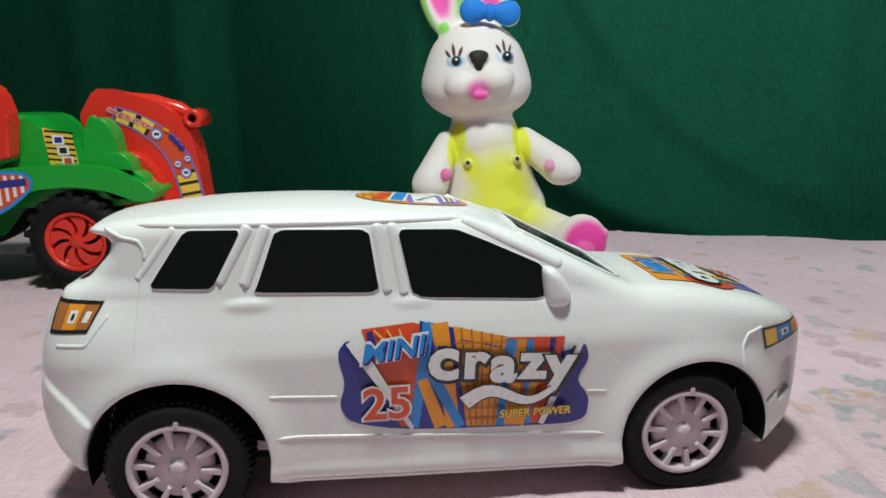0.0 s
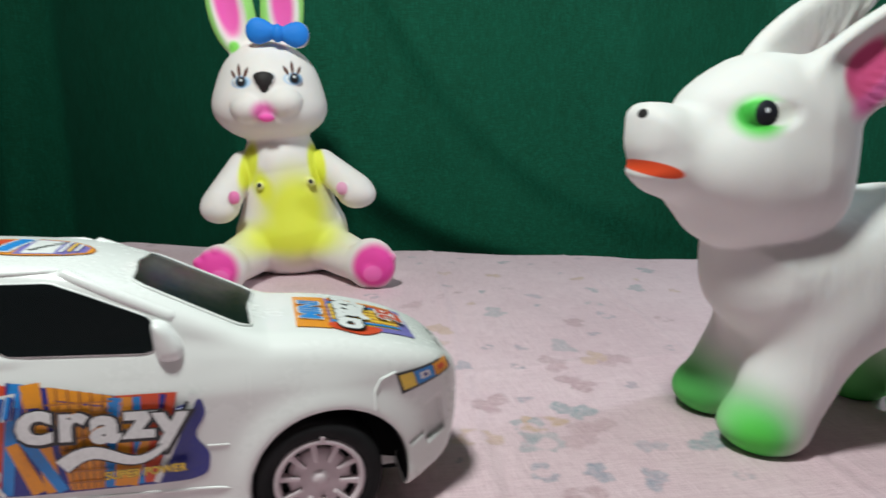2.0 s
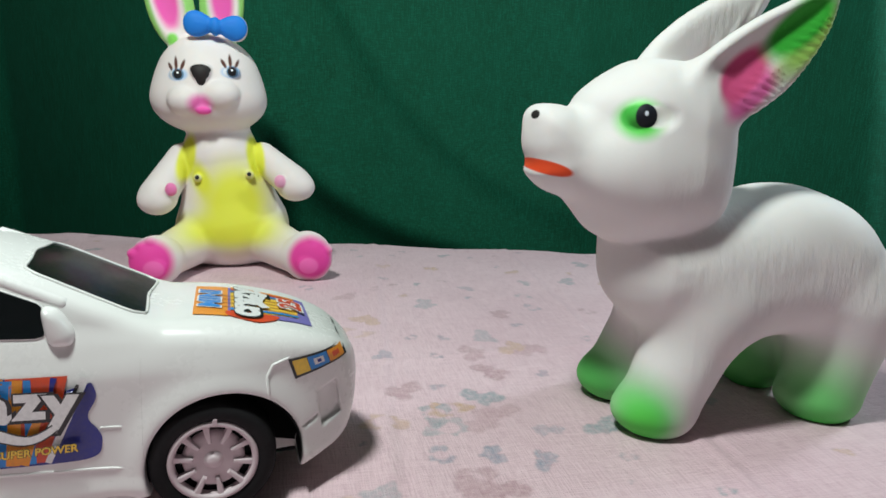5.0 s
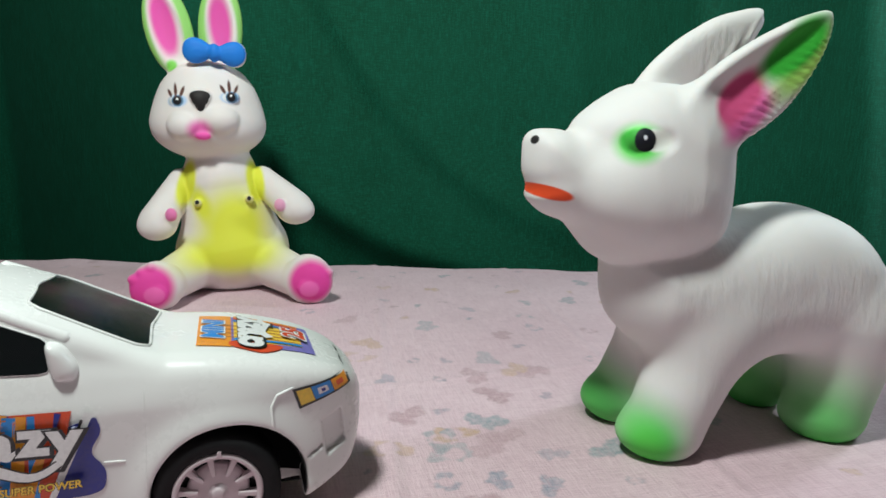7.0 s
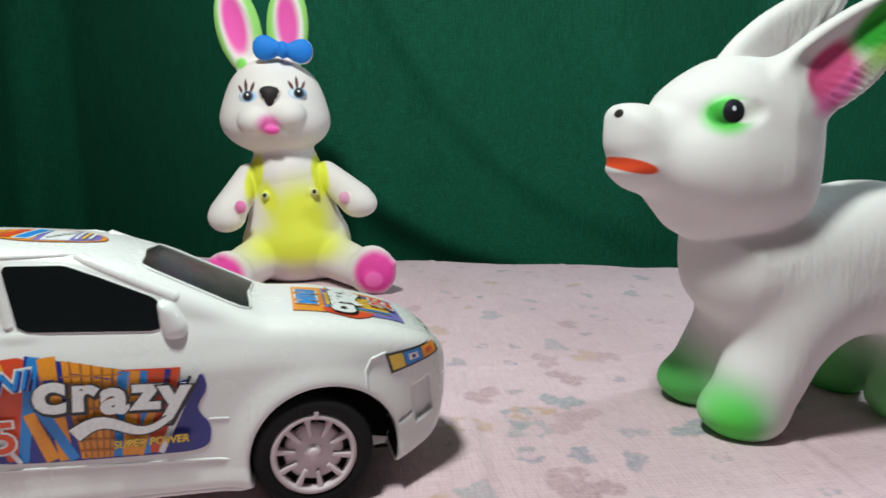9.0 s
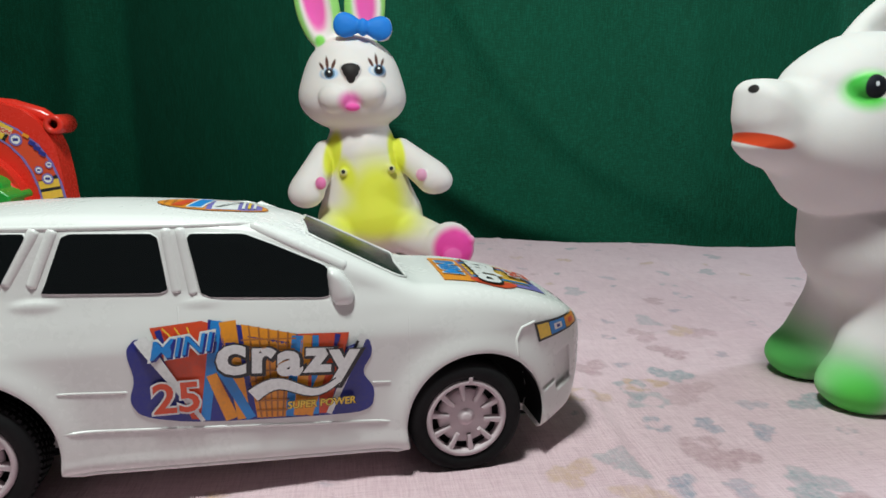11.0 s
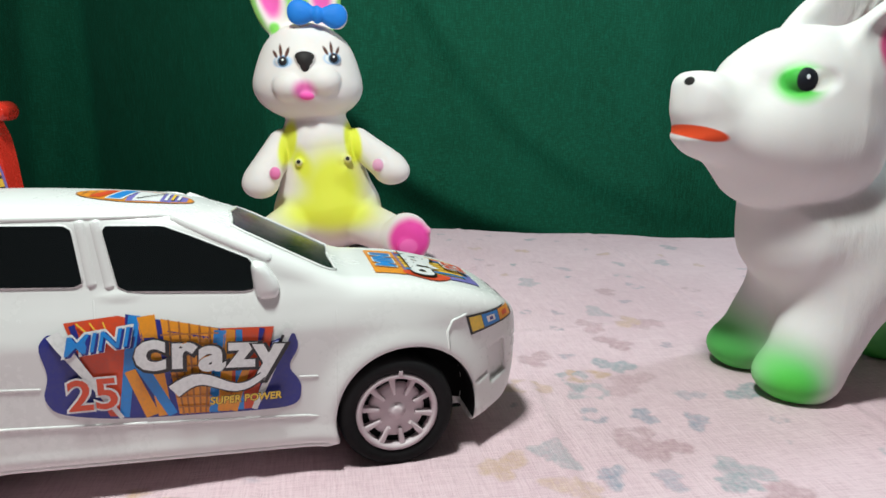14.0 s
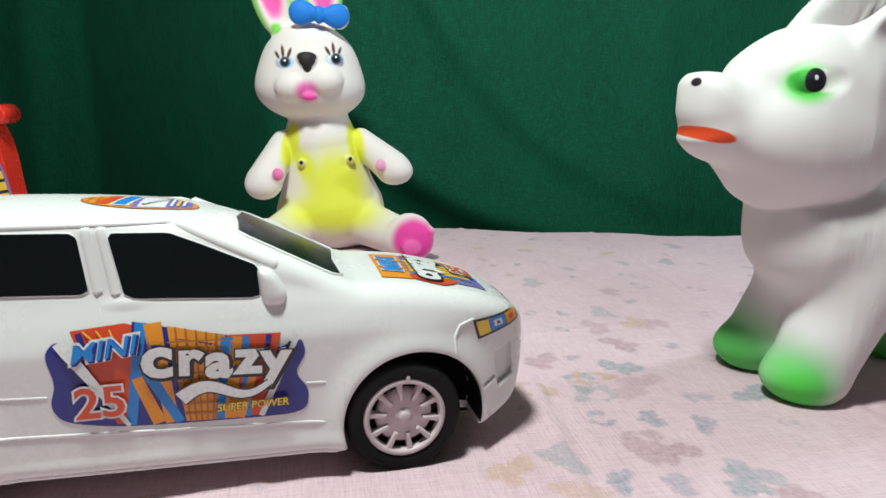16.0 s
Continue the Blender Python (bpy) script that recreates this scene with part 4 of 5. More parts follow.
def sitting_field(p):
    head = join(ball(p, (-0.005, 0.012, 0.160), (0.043, 0.040, 0.039)), ball(p, (-0.005, 0.008, 0.143), (0.0475, 0.041, 0.028)), 0.014)
    for x, z, wide in ((-0.0195, 0.1440, 0.0150), (0.0065, 0.1485, 0.0170)):
        head = join(head, turned_ball(p, (x, -0.0235, z), ((1, 0, 0.12), (0, 1, 0)), (wide, 0.0150, 0.0132)), 0.0015)
    head = join(head, ball(p, (-0.0055, -0.0325, 0.1365), (0.0065, 0.0036, 0.0034)), 0.002)
    nose_cone = leaf(p, (-0.0065, -0.0285, 0.1645), ((0, 0, -1), (1, 0, 0)), (0.0092, 0.0078, 0.0075), 0.55)
    head = join(head, nose_cone, 0.0015)
    for x, z in ((-0.0250, 0.1640), (0.0170, 0.1675)):
        head = join(head, ball(p, (x, -0.0215, z), (0.0065, 0.006, 0.0052)), 0.0015)
    for tip, base, wide in (((-0.042, 0.022, 0.258), (-0.028, 0.016, 0.190), 0.0195), ((0.0085, 0.024, 0.262), (0.006, 0.018, 0.192), 0.0185)):
        axis = Vector(tip) - Vector(base)
        mid = (Vector(tip) + Vector(base)) / 2
        ear = turned_ball(p, mid, (axis, (1, 0, 0)), (axis.length * 0.57, wide, 0.0085))
        bowl = turned_ball(p, mid + Vector((0, -0.0095, -0.002)), (axis, (1, 0, 0)), (axis.length * 0.45, wide * 0.66, 0.0075))
        head = join(head, meet(ear, -bowl, 0.002), 0.005)
    for x, z, out, rise in ((-0.0080, 0.2050, -1, 0.05), (0.0172, 0.2030, 1, -0.08)):
        head = join(head, leaf(p, (x, -0.011, z), ((out, 0, rise), (0, 0, 1)), (0.0128, 0.0100, 0.0064), -0.34), 0.0010)
        for lean in (-0.0030, 0.0030):
            head = meet(head, -limb(p, (x - out * 0.0060, -0.0178, z + 0.3 * lean), (x + out * 0.0010, -0.0178, z + lean), 0.0009, 0.0005), 0.0012)
    head = join(head, ball(p, (0.0045, -0.0130, 0.2035), (0.0048, 0.0060, 0.0075)), 0.002)
    body = join(limb(p, (0.001, 0.015, 0.122), (0.002, 0.015, 0.098), 0.024, 0.027), limb(p, (0.002, 0.014, 0.092), (0.010, 0.014, 0.040), 0.033, 0.046), 0.012)
    body = join(body, ball(p, (0.010, 0.014, 0.030), (0.049, 0.046, 0.034)), 0.01)
    body = np.maximum(body, 0.001 - p[..., 2])
    arms = np.minimum(join(limb(p, (-0.030, 0.008, 0.094), (-0.046, -0.018, 0.066), 0.0125, 0.0150), ball(p, (-0.048, -0.022, 0.061), (0.0150, 0.0135, 0.0125)), 0.005),
                      join(limb(p, (0.038, 0.008, 0.096), (0.064, -0.018, 0.076), 0.0125, 0.0150), ball(p, (0.068, -0.022, 0.0725), (0.0150, 0.0135, 0.0120)), 0.005))
    body = join(body, arms, 0.0025)
    legs = np.minimum(join(limb(p, (-0.016, 0.000, 0.024), (-0.041, -0.056, 0.0180), 0.021, 0.0165), turned_ball(p, (-0.0425, -0.064, 0.0190), ((1, 0.35, 0), (0, 0, 1)), (0.0205, 0.0205, 0.0125)), 0.004),
                      join(limb(p, (0.036, 0.000, 0.024), (0.071, -0.056, 0.0180), 0.021, 0.0165), turned_ball(p, (0.0755, -0.064, 0.0200), ((1, -0.35, 0), (0, 0, 1)), (0.0205, 0.0215, 0.0125)), 0.004))
    legs = np.maximum(legs, 0.0005 - p[..., 2])
    for cx, side in ((-0.0425, -1), (0.0755, 1)):
        legs = join(legs, ball(p, (cx + side * 0.000, -0.0750, 0.0150), (0.0095, 0.0036, 0.0085)), 0.0012)
        for k in range(3):
            legs = join(legs, ball(p, (cx + side * (0.0155 - 0.0065 * k), -0.0705 + 0.0010 * k, 0.0270 + 0.0042 * k), (0.0046, 0.0052, 0.0042)), 0.0015)
    body = join(body, legs, 0.006)
    for x, z in ((-0.0145, 0.0795), (0.0280, 0.0825)):
        body = join(body, ball(p, (x, -0.0172, z), (0.0040, 0.0050, 0.0040)), 0.001)
    for x, z in ((-0.034, 0.0715), (0.0535, 0.0785)):
        body = join(body, ball(p, (x, -0.0315, z), (0.0050, 0.0038, 0.0058)), 0.0015)
    return join(head, body, 0.004)


def sitting_paint():
    m, c = vinyl("painted_vinyl_sitting", (0.78, 0.72, 0.70))
    yellow, pink, green = (0.72, 0.74, 0.06), (0.80, 0.06, 0.36), (0.30, 0.62, 0.16)
    c = m.dab(c, yellow, (0.015, -0.02, 0.056), (0.028, 0.05, 0.036), 0.50)
    c = m.dab(c, yellow, (0.009, -0.01, 0.036), (0.046, 0.07, 0.014), 0.55)
    c = m.dab(c, yellow, (-0.012, -0.02, 0.078), (0.008, 0.05, 0.016), 0.55, 25)
    c = m.dab(c, yellow, (-0.024, -0.01, 0.095), (0.0075, 0.04, 0.020), 0.25, -12)
    c = m.dab(c, yellow, (0.0330, -0.01, 0.097), (0.0075, 0.04, 0.020), 0.25, 8)
    c = m.dab(c, (0.62, 0.62, 0.05), (0.003, 0.035, 0.095), (0.040, 0.030, 0.030), 0.30)
    for x, z in ((-0.0145, 0.0795), (0.0280, 0.0825)):
        c = m.dab(c, (0.70, 0.68, 0.30), (x, -0.026, z), (0.0046, 0.009, 0.0046), 0.15)
        c = m.dab(c, (0.01, 0.01, 0.012), (x - 0.0002, -0.0250, z + 0.0008), (0.0020, 0.008, 0.0020), 0.2)
    for x, z, w in ((-0.034, 0.0715, 0.8), (0.0535, 0.0785, 0.55)):
        c = m.dab(c, tuple(w * a + (1 - w) * 0.75 for a in pink), (x, -0.036, z), (0.0050, 0.010, 0.0062), 0.22)
    for x in (-0.0425, 0.0755):
        c = m.dab(c, pink, (x - (0.004 if x < 0 else -0.001), -0.076, 0.0205), (0.0200, 0.0115, 0.0195), 0.30)
        c = m.dab(c, (0.85, 0.14, 0.45), (x, -0.080, 0.0150), (0.0085, 0.0060, 0.0075), 0.18)
    # ears
    for x, z, t in ((-0.0370, 0.229, 12), (0.0085, 0.231, 3)):
        c = m.dab(c, green, (x, 0.010, z), (0.0230, 0.022, 0.0420), 0.06, t)
        c = m.dab(c, (0.80, 0.72, 0.70), (x, 0.008, z - 0.003), (0.0135, 0.022, 0.0380), 0.15, t)
        c = m.dab(c, (0.80, 0.10, 0.42), (x - 0.001, 0.008, z - 0.001), (0.0098, 0.022, 0.0285), 0.25, t)
    c = m.dab(c, (0.80, 0.74, 0.72), (-0.012, 0.00, 0.196), (0.026, 0.03, 0.0085), 0.4)
    c = m.dab(c, (0.22, 0.62, 0.10), (-0.0330, 0.010, 0.1935), (0.0045, 0.02, 0.0050), 0.4)
    # bow
    for x, z in ((-0.0075, 0.2050), (0.0160, 0.2035), (0.0045, 0.2040)):
        c = m.dab(c, (0.012, 0.20, 0.68), (x, -0.0150, z), (0.0142, 0.0105, 0.0116), 0.04)
    # muzzle, mouth and nose
    c = m.dab(c, (0.80, 0.16, 0.46), (-0.0075, -0.036, 0.1405), (0.0088, 0.014, 0.0078), 0.55)
    c = m.dab(c, (0.85, 0.10, 0.42), (-0.0050, -0.039, 0.1355), (0.0072, 0.010, 0.0040), 0.18)
    c = m.dab(c, (0.02, 0.016, 0.016), (-0.0065, -0.038, 0.1685), (0.0098, 0.012, 0.0045), 0.06)
    c = m.dab(c, (0.02, 0.016, 0.016), (-0.0065, -0.038, 0.1650), (0.0076, 0.012, 0.0052), 0.06)
    c = m.dab(c, (0.02, 0.016, 0.016), (-0.0065, -0.038, 0.1608), (0.0044, 0.012, 0.0056), 0.06)
    # eyes and lashes
    for x, z, flip in ((-0.0250, 0.1640, -1), (0.0170, 0.1675, 1)):
        c = m.dab(c, (0.40, 0.56, 0.78), (x, -0.025, z), (0.0082, 0.010, 0.0050), 0.25)
        c = m.dab(c, (0.72, 0.76, 0.80), (x - 0.0022, -0.025, z), (0.0046, 0.010, 0.0036), 0.15)
        c = m.dab(c, (0.10, 0.20, 0.32), (x + 0.0006, -0.025, z), (0.0046, 0.011, 0.0045), 0.08)
        c = m.dab(c, (0.008, 0.008, 0.012), (x + 0.0004, -0.025, z + 0.0002), (0.0034, 0.011, 0.0036), 0.08)
        c = m.dab(c, (0.85, 0.86, 0.88), (x + 0.0004, -0.028, z + 0.0014), (0.0009, 0.009, 0.0009), 0.2)
        for dx, dz, tall, t in ((-0.0058, 0.0064, 0.0032, 30), (-0.0010, 0.0090, 0.0048, 6), (0.0045, 0.0074, 0.0036, -20)):
            c = m.dab(c, (0.10, 0.035, 0.025), (x + dx - 0.0005, -0.024, z + dz), (0.0014, 0.014, tall * 1.3), 0.35, t)
    m.colour(c)
    m.bump(m.math("ADD", m.noise(45.0, 3), m.math("MULTIPLY", m.noise(500.0, 2), 0.12)), 0.14, 0.0012)
    return m.mat


def toy_rabbit():
    me = solid("toy_rabbit", sitting_field, (-0.080, -0.086, -0.002), (0.102, 0.064, 0.275), 0.0017, sitting_paint())
    ob = new("toy_rabbit", me)
    ob.matrix_basis = pose(0.0450, 0.590, 0.0, 0, 0, 0)
    return tagged(ob, "sitting white vinyl toy rabbit in yellow dungarees with a blue bow", "toy")


toy_rabbit()


# side outlines of the standing toy, in x and z
HEAD = Outline(rounded([(-0.1005, 0.1508), (-0.1045, 0.1470), (-0.1060, 0.1405), (-0.1058, 0.1330), (-0.1030, 0.1262), (-0.1045, 0.1212), (-0.0968, 0.1140), (-0.0855, 0.1102), (-0.0790, 0.1030), (-0.0720, 0.0948),
                        (-0.0640, 0.0905), (-0.0480, 0.0892), (-0.0340, 0.0912), (-0.0210, 0.0962), (-0.0130, 0.1050), (-0.0100, 0.1160), (-0.0100, 0.1300), (-0.0110, 0.1450), (-0.0165, 0.1600), (-0.0300, 0.1715),
                        (-0.0550, 0.1728), (-0.0690, 0.1656), (-0.0798, 0.1576), (-0.0848, 0.1500), (-0.0930, 0.1518)], 0.2, 2))
TRUNK = Outline(rounded([(-0.0640, 0.1000), (-0.0630, 0.0740), (-0.0585, 0.0620), (-0.0480, 0.0515), (-0.0350, 0.0430), (-0.0200, 0.0385), (0.0040, 0.0385), (0.0180, 0.0425), (0.0340, 0.0425), (0.0500, 0.0380), (0.0800, 0.0370),
                         (0.0905, 0.0500), (0.0895, 0.0690), (0.0815, 0.0855), (0.0685, 0.1010), (0.0560, 0.1100), (0.0350, 0.1172), (0.0180, 0.1170), (-0.0020, 0.1115), (-0.0300, 0.1080)], 0.2, 2))
NEAR_EAR = Outline(rounded([(-0.0460, 0.1600), (-0.0405, 0.1712), (-0.0257, 0.1822), (-0.0107, 0.1912), (0.0080, 0.2000), (0.0230, 0.2045), (0.0248, 0.1985), (0.0222, 0.1870), (0.0148, 0.1740), (0.0038, 0.1602), (-0.0120, 0.1490), (-0.0300, 0.1450)], 0.18, 2))
FAR_EAR = Outline(rounded([(-0.0470, 0.1600), (-0.0452, 0.1730), (-0.0367, 0.1835), (-0.0237, 0.1945), (-0.0047, 0.2055), (0.0190, 0.2112), (0.0212, 0.2040), (0.0150, 0.1925), (0.0000, 0.1780), (-0.0200, 0.1600)], 0.18, 2))


def standing_field(p):
    # origin on the sheet under the middle of the toy; the head looks towards minus x
    x, y, z = p[..., 0], p[..., 1], p[..., 2]
    wide = np.interp(x, (-0.107, -0.100, -0.088, -0.076, -0.060, -0.040, -0.020, -0.005), (0.0125, 0.0175, 0.0205, 0.0245, 0.0310, 0.0355, 0.0345, 0.0270))
    wide = wide - 0.0030 * np.exp(-(((x + 0.080) / 0.012) ** 2 + ((z - 0.147) / 0.010) ** 2))
    head = meet(HEAD(x, z), (np.abs(y) - wide) * 0.92, 0.92 * wide)
    head = join(head, limb(p, (-0.0985, -0.0045, 0.1452), (-0.0985, 0.0060, 0.1452), 0.0052, 0.0052), 0.003)
    head = join(head, ball(p, (-0.0560, -0.0200, 0.1250), (0.0240, 0.0140, 0.0180)), 0.010)
    philtrum = limb(p, (-0.1070, -0.002, 0.1440), (-0.1080, -0.002, 0.1300), 0.0010, 0.0008)
    head = meet(head, -philtrum, 0.0012)
    # a shallow groove for the lips
    head = meet(head, -limb(p, (-0.1060, -0.0140, 0.1258), (-0.0900, -0.0232, 0.1232), 0.0016, 0.0012), 0.002)
    # eye in a shallow almond hollow
    head = meet(head, -turned_ball(p, (-0.0630, -0.0345, 0.1480), ((1, 0.18, 0.05), (0, 0, 1)), (0.0110, 0.0066, 0.0046)), 0.002)
    head = join(head, ball(p, (-0.0645, -0.0252, 0.1480), (0.0066, 0.0056, 0.0058)), 0.0008)
    # near ear: a cupped leaf with a ribbed lower rim
    inside = NEAR_EAR(x, z)
    across = (x + 0.0085) * 0.67 - (z - 0.1745) * 0.74
    along = (x + 0.0085) * 0.74 + (z - 0.1745) * 0.67
    middle = -0.0215 + 0.04 * along
    cup = 0.0036 * np.clip((-inside - 0.0022) / 0.0075, 0, 1) * np.clip((0.0065 - across) / 0.0090, 0, 1) * np.clip((along + 0.034) / 0.008, 0, 1)
    ribs = 0.00032 * np.sin((along - 0.55 * across + 0.0016 * np.sin(along * 190)) * 1750) * np.clip((across - 0.0010) / 0.0035, 0, 1) * np.clip((along + 0.030) / 0.006, 0, 1)
    ear = meet(inside, np.maximum(middle - 0.0045 + cup + ribs - y, y - middle - 0.0045) * 0.8, 0.0035)
    head = join(head, ear, 0.006)
    far = meet(FAR_EAR(x, z), (np.abs(y - 0.0190) - 0.0060) * 0.9, 0.0070)
    head = join(head, far + 0.00035 * np.sin((x * 0.67 - z * 0.30) * 1500) * np.clip((x - z + 0.195) / 0.010, 0, 1), 0.006)
    girth = np.interp(x, (-0.065, -0.045, -0.020, 0.020, 0.060, 0.085, 0.097), (0.0220, 0.0310, 0.0340, 0.0350, 0.0365, 0.0330, 0.0240))
    body = meet(TRUNK(x, z), (np.abs(y) - girth) * 0.92, 0.95 * girth)
    for hip, foot, ra, rb in (((-0.013, -0.0120, 0.062), (-0.0355, -0.0150, 0.0140), 0.0215, 0.0180), ((-0.022, 0.016, 0.056), (-0.0370, 0.0250, 0.0125), 0.0175, 0.0160),
                              ((0.064, -0.0125, 0.058), (0.0580, -0.0130, 0.0130), 0.0255, 0.0190), ((0.066, 0.014, 0.052), (0.0500, 0.0270, 0.0125), 0.0230, 0.0155)):
        leg = join(limb(p, hip, foot, ra, rb), ball(p, (foot[0] - 0.0035, foot[1], 0.0110), (rb + 0.0020, 0.0160, 0.0115)), 0.006)
        body = join(body, np.maximum(leg, 0.0004 - z), 0.010)
    return join(head, body, 0.0008)


def standing_paint():
    m, c = vinyl("painted_vinyl_standing", (0.74, 0.72, 0.71))
    green, pink, deep = (0.07, 0.52, 0.08), (0.80, 0.10, 0.38), (0.02, 0.26, 0.02)
    for x, y, rx, rz, lift in ((-0.0480, -0.022, 0.0130, 0.0165, 0.010), (-0.050, 0.024, 0.0180, 0.0200, 0.010), (0.052, -0.018, 0.0260, 0.0300, 0.006), (0.042, 0.026, 0.0250, 0.0300, 0.006)):
        c = m.dab(c, green, (x, y, lift), (rx, 0.024, rz), 0.75)
    c = m.dab(c, (0.10, 0.60, 0.08), (-0.0510, -0.024, 0.010), (0.0080, 0.018, 0.0100), 0.8)
    # near ear: pink at the root, green towards the tip, paler over the ribbed rim
    c = m.dab(c, (0.78, 0.16, 0.42), (-0.0165, -0.036, 0.1582), (0.0165, 0.040, 0.0068), 0.35, 38)
    c = m.dab(c, (0.42, 0.80, 0.16), (0.0110, -0.036, 0.1815), (0.0200, 0.040, 0.0080), 0.45, 48)
    c = m.dab(c, (0.62, 0.08, 0.22), (-0.0200, -0.034, 0.1660), (0.0165, 0.040, 0.0078), 0.26, 45)
    c = m.dab(c, (0.03, 0.36, 0.03), (0.0062, -0.034, 0.1875), (0.0205, 0.040, 0.0085), 0.28, 41)
    # eye
    c = m.dab(c, (0.10, 0.66, 0.08), (-0.0670, -0.030, 0.1468), (0.0092, 0.012, 0.0078), 0.42)
    c = m.dab(c, (0.80, 0.82, 0.76), (-0.0600, -0.030, 0.1478), (0.0066, 0.012, 0.0046), 0.20)
    c = m.dab(c, (0.05, 0.42, 0.05), (-0.0690, -0.030, 0.1472), (0.0046, 0.012, 0.0050), 0.20)
    c = m.dab(c, (0.006, 0.008, 0.016), (-0.0648, -0.030, 0.1480), (0.0046, 0.012, 0.0048), 0.06)
    c = m.dab(c, (0.80, 0.85, 0.90), (-0.0655, -0.032, 0.1490), (0.0008, 0.008, 0.0010), 0.25)
    # lips and nostril
    c = m.dab(c, (0.72, 0.07, 0.015), (-0.0992, -0.010, 0.1250), (0.0100, 0.024, 0.0029), 0.12, -12)
    c = m.dab(c, (0.012, 0.010, 0.010), (-0.1042, -0.0080, 0.1472), (0.0014, 0.0050, 0.0023), 0.15, -20)
    m.colour(c)
    # moulded strands of fur on cheek, neck, flank, haunch and foreleg
    fur = m.math("ADD", m.noise(260.0, 3, 0.6, (1.0, 0.6, 0.26)), m.math("MULTIPLY", m.noise(90.0, 2), 0.8))
    where = (0.0, 0.0, 0.0)
    for centre, radii in (((-0.028, -0.034, 0.112), (0.030, 0.03, 0.020)), ((-0.040, -0.030, 0.082), (0.026, 0.03, 0.012)), ((0.004, -0.036, 0.080), (0.018, 0.03, 0.018)),
                          ((0.055, -0.036, 0.078), (0.038, 0.03, 0.020)), ((-0.020, -0.032, 0.042), (0.018, 0.03, 0.018)), ((0.0, 0.02, 0.190), (0.030, 0.02, 0.014))):
        where = m.dab(where if isinstance(where, bpy.types.NodeSocket) else m.mix(0.0, where, where), (1.0, 1.0, 1.0), centre, radii, 0.5)
    m.bump(m.math("ADD", m.math("MULTIPLY", m.math("MULTIPLY", fur, where), 0.8), m.math("MULTIPLY", m.noise(500.0, 2), 0.06)), 0.45, 0.0018)
    return m.mat


def toy_standing():
    me = solid("toy_hare", standing_field, (-0.116, -0.050, -0.002), (0.112, 0.050, 0.222), 0.0014, standing_paint())
    ob = new("toy_hare", me)
    ob.matrix_basis = pose(0.3147, 0.258, 0.0, 0, 0, 0)
    return tagged(ob, "white vinyl toy hare on four green feet, mouth painted red", "toy")


toy_standing()


# ---- the toy digger behind the car ----
def digger_wheel(parent, place):
    hub = new("wheel")
    hub.parent = parent
    hub.matrix_basis = pose(*place)
    tyre = part("tyre", turned("tyre", [(0.0215, 0.006), (0.0225, 0.001), (0.0260, 0.0), (0.0320, 0.002), (0.0345, 0.006), (0.0345, 0.030), (0.0315, 0.034), (0.020, 0.034)], RUBBER, 60), hub, "black chunky tyre")
    lug = slab("lug", [(-0.0022, 0.0285), (0.0022, 0.0285), (0.0026, 0.0360), (-0.0018, 0.0362)], 0.0012, 0.032, RUBBER, 0.0007)
    for i in range(18):
        part("lug", lug, tyre, at=pose(0, 0, 0, 0, 20 * i, 0))
    rim = part("rim", turned("rim", [(0.0, 0.0035), (0.0050, 0.0030), (0.0058, 0.0045), (0.0060, 0.0090), (0.0180, 0.0090), (0.0186, 0.0030), (0.0205, 0.0010), (0.0222, 0.0020), (0.0224, 0.0080)], RED, 60), hub, "red plastic wheel disc with swept blades")
    part("rim_back", turned("rim_back", [(0.0062, 0.0085), (0.0180, 0.0085)], CHASSIS, 40), rim)
    blade = []
    for k in range(9):
        t = k / 8
        a = 0.42 * t * t
        blade.append(((0.0050 + 0.0140 * t) * math.cos(a), (0.0050 + 0.0140 * t) * math.sin(a)))
    for k in range(8, -1, -1):
        t = k / 8
        a = 0.42 * t * t + 0.46 + 0.10 * t
        blade.append(((0.0050 + 0.0140 * t) * math.cos(a), (0.0050 + 0.0140 * t) * math.sin(a)))
    sheet = slab("blade", blade, 0.0030, 0.0070, RED, 0.0006)
    for i in range(8):
        part("blade", sheet, rim, at=pose(0, 0, 0, 0, 45 * i, 0))


def flat_lay(y):
    return lambda u, v, lift: np.stack([np.asarray(u, float), np.full(len(u), y) - lift, np.asarray(v, float)], -1)


